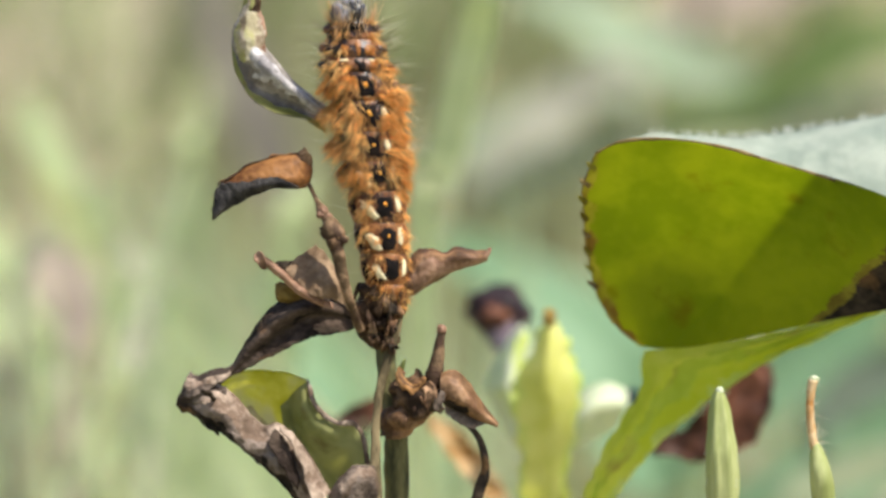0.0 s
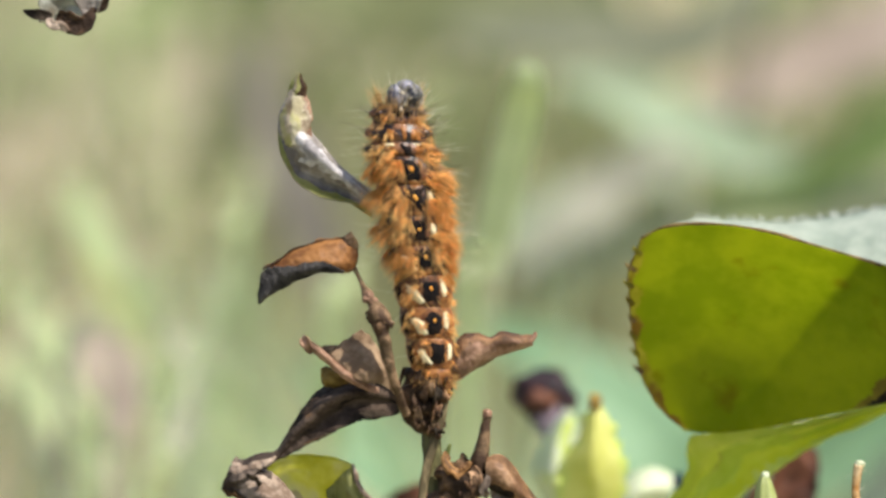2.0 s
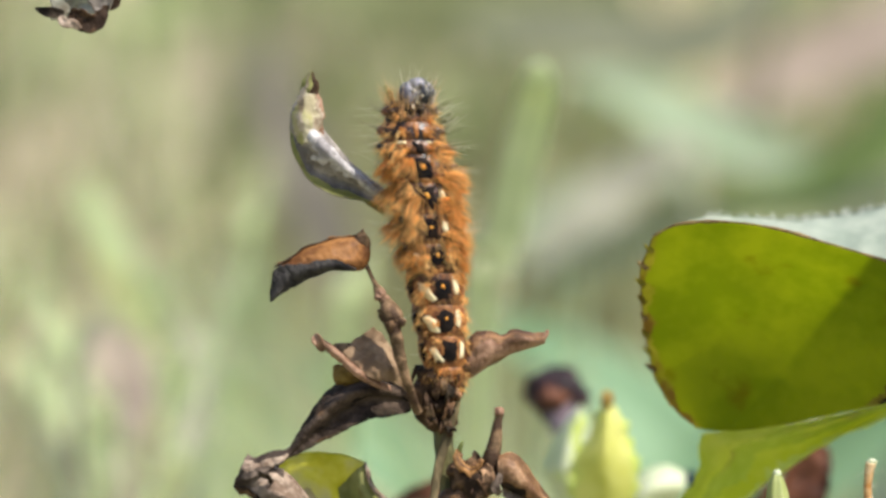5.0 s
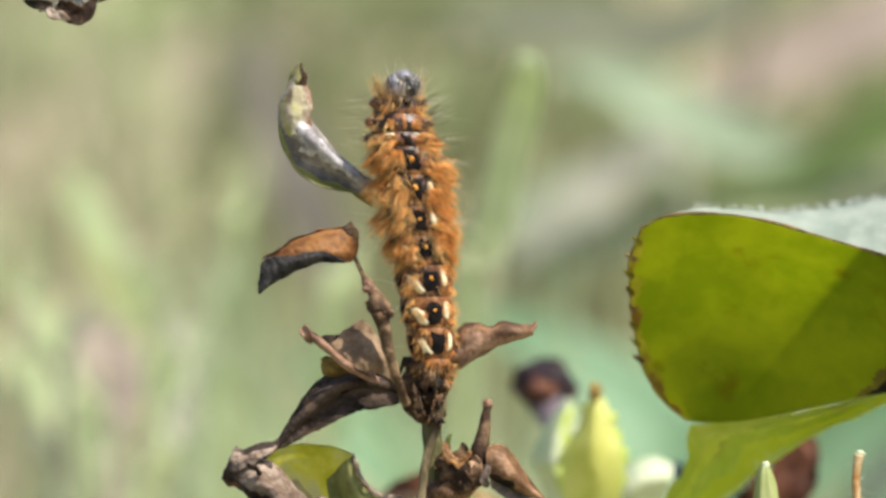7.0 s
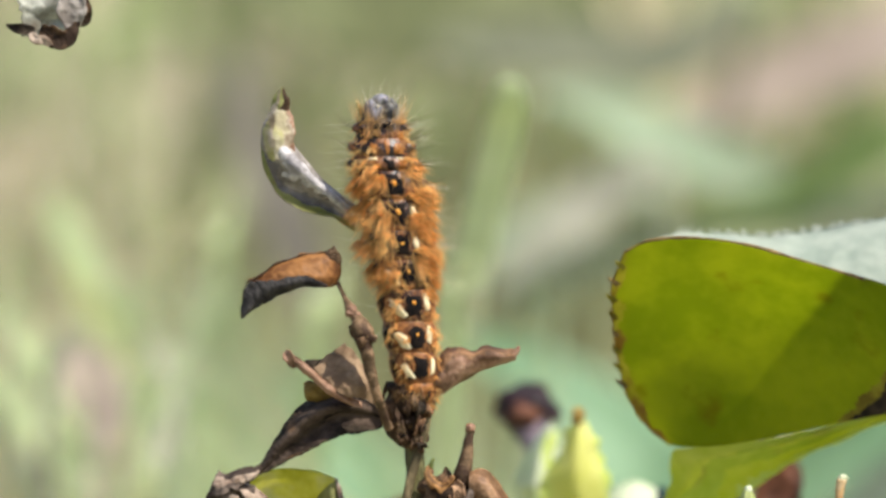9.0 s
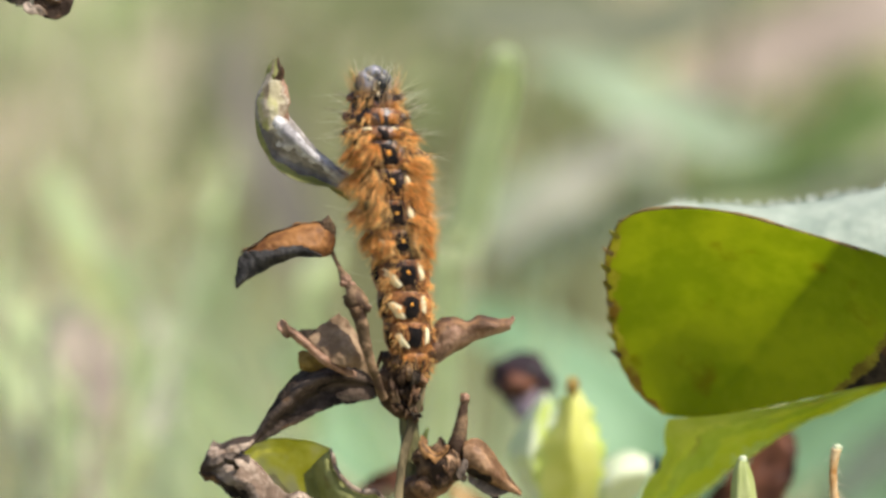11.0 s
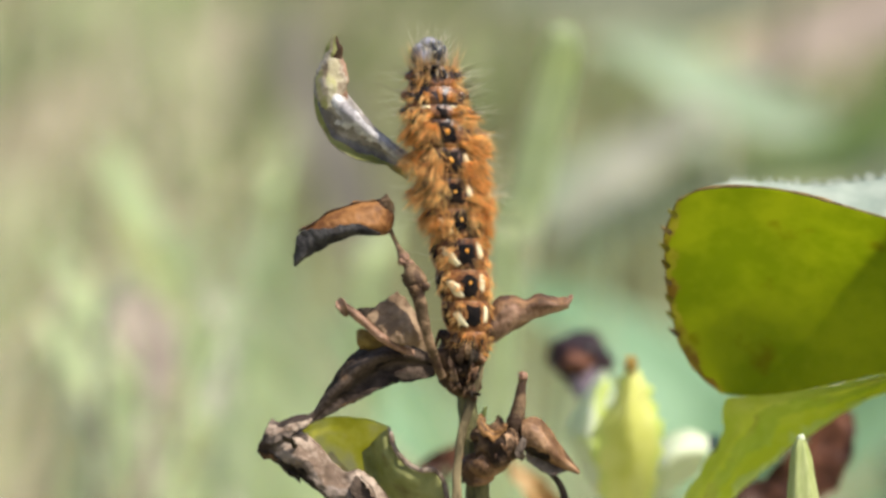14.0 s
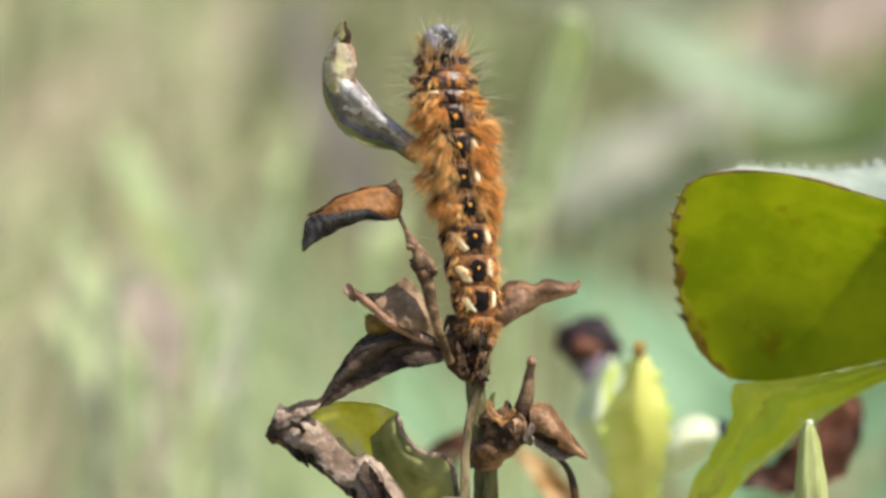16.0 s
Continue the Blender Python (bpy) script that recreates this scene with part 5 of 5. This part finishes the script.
def small_weed(name, label, material, u, d, rows, stalk):
    foot = base_under(u, d + 30)
    w = thing(name, foot, label, "leaf")
    part("blade", leaf(rows, 40, 15, 2.2, 90, ragged=0.3), material, w)
    part("stalk", tube([stalk, to_ground(foot, (0, 0, 0, 0.7))], 14, 6), M_STEM, w)


pod_plant()
dried_flower()
sprout()
small_weed("maroon_leaf", "dark maroon curled leaf, slightly blurred", M_MAROON, 38, 100, [(40.3, -22.36, 115, 1.17, 0, 20), (39.07, -25.94, 115, 2.99, 0, 20), (36.47, -29.51, 115, 3.77, 0, 20), (32.56, -31.46, 115, 2.73, 0, 20), (27.37, -32.44, 115, 0.78, 0, 10)], (36.14, -31.79, 95, 0.52))
small_weed("maroon_leaf", "dull maroon leaf, blurred", M_MAROON, -6, 140, [(-2.86, -27.23, 130, 1.3, 0, 20), (-5.46, -28.54, 130, 1.95, 0, 30), (-8.71, -29.84, 130, 1.04, 0, 20)], (-5.46, -29.19, 130, 0.52))
small_weed("tan_leaf", "peach-tan dying leaf, blurred", M_STYLE, 6, 150, [(1.69, -28.54, 130, 0.52, 0, 20), (4.94, -31.79, 130, 1.69, 0, 30), (8.19, -35.69, 130, 1.69, 0, 20), (10.79, -40.23, 130, 1.3, 0, 20)], (8.84, -36.34, 130, 0.52))


# ---- hanging withered leaf on a bent stalk ----
def hanging_leaf():
    foot = base_under(-62, 20)
    h = thing("hanging_withered_leaf", foot, "grey-brown withered leaf hanging from a bent stalk", "leaf")
    part("blade", leaf([(-45.24, 34.52, -3, 1.3, 0, 20), (-44.98, 32.24, -3, 3.25, 0, 40), (-44.98, 29.96, -3, 4.03, 0, 50), (-45.11, 28.02, -3, 4.03, 0, 50), (-44.98, 26.71, -3, 3.12, 0, 40), (-44.98, 26.2, -3, 1.3, 0, 20)], 40, 21, 1.2, 220, ragged=0.3), M_ASH, h, "cream-grey faded leaf")
    part("blade", leaf([(-43.03, 32.56, -5, 0.65, 0, 20), (-42.51, 30.62, -5.5, 1.69, 0, 40), (-42.38, 28.67, -5.5, 1.69, 0, 50), (-41.86, 27.5, -5, 0.65, 0, 40)], 30, 11, 0.7, 260, ragged=0.3), M_GREY, h, "grey leaf fold")
    part("blade", leaf([(-45.89, 27.37, -5, 0.39, 0, 20), (-45.11, 26.59, -5.5, 1.04, 0, 40), (-43.94, 26.07, -6, 1.3, 0, 50), (-42.77, 26.46, -6, 0.91, 0, 50), (-41.99, 27.76, -5.5, 0.46, 0, 30), (-41.86, 28.67, -5, 0.26, 0, 20)], 40, 13, 0.9, 260, ragged=0.4), M_BROWN, h, "brown curled underside")
    part("blade", leaf([(-49.92, 27.76, -4, 0.2, 0, 20), (-49.01, 27.37, -4.5, 0.58, 0, 30), (-47.58, 27.23, -5, 0.65, 0, 30), (-46.67, 27.23, -5, 0.26, 0, 20)], 20, 9, 0.4, 300, ragged=0.3), M_DARK, h, "dark leaf tip")
    part("blade", leaf([(-41.21, 31.27, -4, 0.26, 0, 20), (-40.69, 29.64, -4.5, 0.65, 0, 30), (-40.95, 28.28, -4.5, 0.58, 0, 30), (-41.86, 27.76, -4.5, 0.26, 0, 20)], 20, 9, 0.5, 300, ragged=0.3), M_BROWN, h, "brown leaf rim")
    part("blade", leaf([(-47.19, 26.85, -5.5, 0.26, 0, 20), (-46.67, 26.2, -6, 0.52, 0, 30), (-45.63, 25.94, -6, 0.46, 0, 30), (-44.72, 25.29, -6, 0.26, 0, 20)], 20, 9, 0.6, 300, ragged=0.5), M_PAPER, h, "pinkish leaf shred")
    part("stalk", tube([(-46.93, 31.27, -3, 0.39), (-48.36, 39.07, -2, 0.52), (-54.86, 42.97, 0, 0.58), (-62.01, 32.56, 4, 0.65), (-64.61, 2.67, 10, 0.78), to_ground(foot, (0, 0, 0, 0.8))], 60, 8), M_STEM, h)


hanging_leaf()


# ---- blurred growth behind ----
def grass_blade(rows, label, material):
    r0 = rows[-1]
    foot = base_under(r0[0], r0[2] + 30)
    b = thing("grass_blade", foot, label, "grass", "tall grass blades behind the plant")
    g = to_ground(foot, (0, 0, 0, 1.0))
    full = rows + [(g[0], g[1], g[2], rows[-1][3] * 0.6, 0, 10)]
    part("blade", leaf(full, 30, 7, thick=0.3), material, b)
    part("midrib", tube([(r[0], r[1], r[2] + 0.3, 0.3) for r in full], 30, 6), material, b)


grass_blade([(8.0, 21.6, 250, 1.1, 0, 20), (7.8, 19.4, 251, 2.3, 0, 20), (7.1, 15.67, 255, 2.75, 0, 20), (5.3, 7.87, 260, 2.85, 0, 20), (3.0, -2.54, 265, 2.7, 0, 20), (0.9, -12.94, 270, 2.08, 0, 20)], "single pale green grass blade, blurred", M_SOFT)
grass_blade([(-44.13, 8.52, 540, 0.26, 0, 20), (-41.21, 2.67, 540, 1.95, 0, 20), (-38.29, -3.83, 540, 2.21, 0, 20), (-35.36, -12.94, 540, 1.95, 0, 20)], "pale green leaning grass blade, blurred", M_BLADE)
grass_blade([(-23.79, 9.17, 560, 0.2, 0, 20), (-24.7, 2.67, 560, 1.04, 0, 20), (-25.61, -7.74, 560, 1.3, 0, 20)], "pale green upright grass blade, blurred", M_BLADE)
grass_blade([(-11.63, 0.72, 500, 0.2, 0, 20), (-12.74, -5.13, 500, 1.56, 0, 20), (-14.56, -15.54, 500, 1.69, 0, 20)], "pale green upright grass blade, blurred", M_BLADE)
grass_blade([(-52.26, -3.19, 480, 0.26, 0, 20), (-45.76, -12.94, 480, 1.69, 0, 20), (-38.61, -22.04, 480, 1.82, 0, 20), (-31.46, -33.73, 480, 1.56, 0, 20)], "pale green slanting grass blade, blurred", M_BLADE)
grass_blade([(-49.01, -12.94, 470, 0.26, 0, 20), (-43.81, -20.73, 470, 1.43, 0, 20), (-37.31, -31.79, 470, 1.43, 0, 20)], "pale green slanting grass blade, blurred", M_BLADE)
grass_blade([(-50.49, -2.83, 610, 0.26, 0, 20), (-46.92, -8.03, 610, 1.70, 0, 20), (-41.72, -16.48, 610, 1.70, 0, 20), (-34.57, -30.13, 610, 1.70, 0, 20)], "pale green slanting grass blade, blurred", M_BLADE)
grass_blade([(-45.62, 8.22, 570, 0.26, 0, 20), (-43.67, 3.67, 570, 1.50, 0, 20), (-41.07, -2.83, 570, 1.50, 0, 20), (-37.82, -11.28, 570, 1.50, 0, 20)], "pale green slanting grass blade, blurred", M_BLADE)
grass_blade([(-41.07, -5.43, 640, 0.26, 0, 20), (-38.47, -11.28, 640, 1.90, 0, 20), (-34.57, -19.73, 640, 1.90, 0, 20), (-28.72, -32.08, 640, 1.90, 0, 20)], "pale green slanting grass blade, blurred", M_BLADE)
grass_blade([(-31.32, -8.68, 600, 0.26, 0, 20), (-32.62, -13.88, 600, 1.50, 0, 20), (-34.57, -21.68, 600, 1.50, 0, 20), (-36.84, -30.78, 600, 1.50, 0, 20)], "pale green slanting grass blade, blurred", M_BLADE)
grass_blade([(-48.87, -13.23, 590, 0.26, 0, 20), (-46.27, -17.78, 590, 1.40, 0, 20), (-43.02, -23.63, 590, 1.40, 0, 20), (-39.12, -30.78, 590, 1.40, 0, 20)], "pale green slanting grass blade, blurred", M_BLADE)
grass_blade([(-29.19, -12.29, 560, 0.26, 0, 20), (-30.81, -20.73, 560, 1.82, 0, 20), (-33.41, -31.79, 560, 1.82, 0, 20)], "pale green leaning grass blade, blurred", M_BLADE)


def tall_grass(seed, count, ur, vr, dr, wide, lean, material, name, label):
    """Many leaning blades whose tips lie in the given stretch of the leaning sheet."""
    rnd = random.Random(seed)
    geos = []
    for _ in range(count):
        u, v, d = rnd.uniform(*ur), rnd.uniform(*vr), rnd.uniform(*dr)
        top = at(u, v, d)
        slant = rnd.gauss(*lean)
        foot = Vector((top.x + slant * top.z, top.y + rnd.uniform(-0.02, 0.02), -0.005))
        w = rnd.uniform(*wide) * 0.001
        side = Vector((1, rnd.uniform(-0.6, 0.6), 0)).normalized()
        verts, faces = [], []
        for i in range(6):
            f = i / 5
            p = top + (foot - top) * (f ** 0.8) + Vector((slant * top.z * 0.35 * math.sin(math.pi * f), 0, 0))
            g = w * (0.12 + 0.88 * min(1, f * 2.2))
            verts += [p - side * g, p + side * g + Vector((0, -0.0005, 0))]
            if i:
                k = 2 * i
                faces.append((k - 2, k - 1, k + 1, k))
        geos.append((verts, faces))
    return tagged(part(name, joined(*geos), material, None), label, "grass", kind="stuff")


tall_grass(24, 60, (-27, 22), (8, 34), (950, 1250), (2.0, 4.0), (0.0, 0.3), M_OLD, "far_grass", "dull olive grass, far out of focus")
tall_grass(25, 40, (-54, -24), (-34, 12), (500, 900), (1.6, 3.2), (-0.1, 0.5), M_HAY, "tall_dry_grass", "cream dry grass stems, far out of focus")
tall_grass(21, 60, (-54, -26), (-30, 8), (350, 800), (1.2, 2.6), (0.28, 0.4), M_BLADE, "tall_grass", "pale green tall grass, far out of focus")
tall_grass(22, 26, (-54, -36), (0, 30), (600, 950), (1.5, 3.0), (0.0, 0.12), M_HAY, "tall_dry_grass", "cream dry grass stems, far out of focus")
tall_grass(23, 30, (-33, -13), (-24, -4), (350, 700), (1.2, 2.4), (0.1, 0.2), M_BLADE, "tall_grass", "pale green grass blades, out of focus")


tall_grass(26, 9, (0, 15), (-10, 10), (450, 750), (1.4, 2.6), (-0.05, 0.15), M_BLADE, "tall_grass", "pale green grass blades, out of focus")
tall_grass(27, 16, (-34, -22), (-5, 3), (350, 600), (1.4, 2.4), (-0.1, 0.2), M_BLADE, "tall_grass", "pale green grass blades, out of focus")


def broad_plant(name, label, material, leaves, foot_u, foot_d):
    foot = base_under(foot_u, foot_d)
    b = thing(name, foot, label, "plant")
    for rows in leaves:
        part("leaf", leaf(rows, 26, 11, 2.0, 30, thick=0.4), material, b)
        r = rows[-1]
        part("stalk", tube([(r[0], r[1], r[2], 1.2), to_ground(foot, (0, 0, 0, 1.4))], 12, 6), material, b)


broad_plant("broad_leaved_weed", "broad dull-green weed leaf, far out of focus", M_HAZEL, [
    [(10.79, 19.57, 790, 0.65, -20, 10), (17.29, 18.27, 790, 3.64, -20, 20), (23.79, 15.02, 790, 6.17, -20, 20), (31.59, 11.77, 785, 5.2, -20, 20), (41.34, 9.17, 780, 1.3, -20, 20)],
], 60, 860)
broad_plant("dark_leaved_weed", "dark green weed leaf, far out of focus", M_GLOOM, [
    [(3.64, -5.13, 760, 0.65, 20, 10), (11.44, -1.89, 760, 2.21, 20, 20), (21.84, 2.02, 760, 2.86, 20, 20), (36.79, 5.27, 760, 2.86, 20, 20), (56.94, 7.87, 760, 2.21, 10, 20)],
], 70, 830)
broad_plant("broad_leaved_weed", "broad mint-green weed leaves, out of focus", M_MINT, [
    [(2.34, -7.74, 640, 1.3, -10, 10), (7.54, -10.99, 640, 3.9, -15, 20), (14.04, -14.24, 640, 5.85, -15, 20), (21.84, -22.04, 640, 9.75, -15, 20), (30.29, -36.34, 640, 9.1, -10, 20)],
    [(56.94, -12.94, 640, 1.3, -10, 10), (50.44, -18.14, 640, 5.85, -15, 20), (42.64, -23.34, 640, 7.8, -15, 20), (30.29, -33.73, 640, 3.9, -10, 20)],
    [(63.44, -24.64, 640, 1.3, -10, 10), (55.64, -29.84, 640, 8.45, -15, 20), (45.24, -36.98, 640, 9.75, -15, 20), (33.54, -42.84, 640, 5.2, -10, 20)],
    [(-17.16, -12.94, 660, 1.3, -10, 10), (-13.26, -18.14, 660, 4.55, -15, 20), (-8.06, -25.94, 660, 9.1, -15, 20), (1.04, -38.94, 660, 11.05, -10, 20)],
], 25, 740)
broad_plant("dark_leaved_weed", "dull dark green weed leaf, out of focus", M_GLOOM, [
    [(63.44, -20.73, 520, 0.91, 0, 10), (56.94, -22.69, 520, 3.9, 0, 20), (51.09, -25.29, 520, 4.29, 0, 20), (45.89, -29.84, 520, 2.6, 0, 20)],
], 62, 600)
broad_plant("pale_leaved_weed", "pale grey-green weed leaf, out of focus", M_SAGE, [
    [(59.54, -31.79, 500, 0.91, 0, 10), (54.34, -33.73, 500, 2.6, 0, 20), (48.49, -35.69, 500, 2.86, 0, 20), (42.64, -38.29, 500, 1.95, 0, 20)],
], 60, 580)
broad_plant("dead_leaf", "pinkish-tan dead leaf, far out of focus", M_LITTER, [
    [(23.79, 16.32, 880, 1.3, -20, 10), (30.94, 17.62, 880, 5.2, -30, 20), (40.04, 21.52, 880, 7.8, -30, 20), (55.64, 27.37, 880, 7.8, -30, 20)],
], 75, 1000)
broad_plant("dead_leaf", "grey-olive dead leaf, far out of focus", M_TAUPE, [
    [(-1.56, 25.41, 850, 1.3, 0, 10), (7.54, 25.41, 850, 5.2, 0, 20), (16.64, 24.77, 850, 6.5, 0, 20), (25.74, 24.12, 850, 5.85, 0, 20), (35.49, 31.27, 850, 3.25, 0, 20)],
], 20, 940)
broad_plant("olive_leaved_weed", "dull olive weed leaf, far out of focus", M_OLIVEDULL, [
    [(-21.5, 33.0, 1060, 3.0, 0, 5), (-13.0, 33.0, 1060, 16.5, 0, 8), (-4.0, 32.5, 1060, 18.5, 0, 8), (5.0, 32.0, 1060, 16.5, 0, 8), (15.0, 31.5, 1060, 3.0, 0, 5)],
], 10, 1120)
broad_plant("dark_leaved_weed", "deep green weed leaf, far out of focus", M_GRASS, [
    [(25.74, 4.62, 730, 0.65, 0, 10), (33.54, 5.92, 730, 2.34, 0, 20), (41.34, 8.52, 730, 3.9, 0, 20), (47.84, 13.07, 730, 4.55, 0, 20), (58.24, 16.96, 730, 3.25, 0, 20)],
], 70, 800)
broad_plant("pale_leaved_weed", "pale grey-green weed leaf, far out of focus", M_HAZEL, [
    [(-0.91, -2.54, 700, 0.65, 0, 10), (4.29, 1.36, 700, 2.99, 0, 20), (10.14, 4.94, 700, 3.64, 0, 20), (16.64, 7.54, 700, 2.99, 0, 20), (24.44, 8.84, 700, 1.56, 0, 20)],
], 35, 820)
broad_plant("dead_leaf", "pale fallow dead leaf, far out of focus", M_FALLOW, [
    [(6.24, -2.4, 680, 0.65, 0, 10), (10.46, 2.0, 680, 3.6, 0, 20), (15.99, 6.3, 680, 5.2, 0, 20), (20.54, 9.8, 680, 4.0, 0, 20), (25.74, 12.4, 680, 0.91, 0, 20)],
], 30, 760)
broad_plant("dead_leaf", "grey-brown dead leaf, far out of focus", M_DUST, [
    [(-23.01, 24.77, 900, 1.3, 0, 10), (-23.01, 18.27, 900, 3.9, 0, 20), (-19.11, 9.17, 900, 5.85, 0, 20), (-15.86, 0.72, 900, 5.85, 0, 20), (-14.56, -5.13, 900, 3.25, 0, 20)],
], -30, 960)
broad_plant("dead_leaf", "mauve-pink curled dead leaf in the grass, blurred", M_ROSE, [
    [(-40.09, -11.28, 400, 0.52, 0, 10), (-38.79, -13.88, 400, 2.21, 0, 10), (-38.47, -17.13, 400, 2.99, 10, 10), (-39.12, -20.38, 400, 2.21, 10, 10), (-39.77, -22.33, 400, 0.39, 0, 10)],
], -40, 430)
broad_plant("dead_leaf", "tan dead leaf in the grass, blurred", M_FALLOW, [
    [(-33.79, -18.56, 410, 0.39, 0, 10), (-32.29, -20.38, 410, 1.95, 0, 10), (-31.32, -23.31, 410, 2.21, 0, 10), (-31.64, -26.23, 410, 0.52, 0, 10)],
    [(-33.79, -8.68, 420, 0.33, 0, 10), (-31.84, -10.63, 420, 1.69, 0, 10), (-30.99, -13.23, 420, 1.43, 0, 10), (-30.67, -15.18, 420, 0.33, 0, 10)],
], -32, 450)
broad_plant("yellow_leaved_weed", "yellow-green weed leaves in the grass, blurred", M_STRAWGREEN, [
    [(-43.54, 0.09, 500, 0.52, 0, 10), (-41.07, -3.48, 500, 1.82, 0, 10), (-37.82, -8.68, 500, 1.95, 0, 10), (-36.00, -11.93, 500, 0.52, 0, 10)],
    [(-34.24, -24.61, 460, 0.39, 0, 10), (-32.29, -26.56, 460, 1.43, 0, 10), (-31.32, -29.48, 460, 1.69, 0, 10), (-30.99, -32.41, 460, 0.65, 0, 10)],
], -38, 540)
broad_plant("broad_leaved_weed", "pale green slanting weed leaf, blurred", M_BLADE, [
    [(-52.77, -11.28, 500, 0.65, 0, 10), (-49.52, -15.83, 500, 1.69, 0, 10), (-44.97, -21.68, 500, 1.95, 0, 10), (-39.12, -28.18, 500, 1.95, 0, 10), (-35.87, -32.73, 500, 1.04, 0, 10)],
], -50, 540)
broad_plant("dark_leaved_weed", "dull olive weed leaves deep in the grass, blurred", M_TAUPE, [
    [(-42.37, -7.06, 415, 0.33, 0, 10), (-43.80, -9.01, 415, 1.56, 0, 10), (-44.64, -11.28, 415, 1.30, 0, 10), (-45.29, -13.23, 415, 0.33, 0, 10)],
    [(-48.87, -20.71, 400, 0.33, 0, 10), (-47.70, -22.98, 400, 1.56, 0, 10), (-46.79, -25.26, 400, 1.17, 0, 10), (-46.27, -26.88, 400, 0.33, 0, 10)],
], -46, 450)
broad_plant("dead_leaf", "pale pinkish dead leaf, out of focus", M_ROSE, [
    [(-42.21, -8.34, 430, 0.65, 0, 10), (-40.94, -11.54, 430, 4.43, 0, 20), (-38.98, -15.09, 430, 4.9, 0, 20), (-37.01, -18.34, 430, 1.3, 0, 20)],
    [(-34.71, -8.38, 520, 0.52, 0, 10), (-32.11, -9.69, 520, 2.21, 0, 20), (-29.51, -10.34, 520, 0.78, 0, 20)],
], -40, 560)


def motions():
    rest = head.location.copy()
    # seconds, shift right and up in mm, nod, roll of the head on its neck
    rows = [(0.0, -0.15, 0.2, 0, -3), (0.8, -0.1, 0.2, 0, -2), (1.2, 0.35, 0.3, 2, 3), (1.8, 0.8, 0.25, 4, 6), (3.0, 0.9, 0.25, 4, 6), (4.2, 0.85, 0.25, 4, 6), (5.3, 0.8, 0.25, 4, 6), (6.5, 0.7, 0.25, 4, 6), (7.1, 0.55, 0.2, 4, 5),
            (7.5, 0.2, 0.0, 0, 2), (8.0, 0, 0, -6, -2), (8.2, 0.05, 0.1, -8, -3), (9.2, 0.2, 0.1, -2, 2), (10.3, 0.35, 0.2, 3, 5), (10.8, 0.1, 0.1, 3, 3), (11.2, -0.15, 0, 2, 1), (12.0, 0, 0, 0, 0), (13.0, -0.15, 0, 2, 2),
            (13.5, -0.25, 0.45, -5, -3), (14.4, -0.2, 0.65, -8, -4), (15.2, -0.15, 0.5, -6, -3), (16.0, -0.05, 0.45, -4, 0)]
    walk(head, [(t, Matrix.Translation(rest + (RIGHT * x + UP * z) * 0.001) @ pose(0, 0, 0, nod, roll, 0)) for t, x, z, nod, roll in rows])


motions()
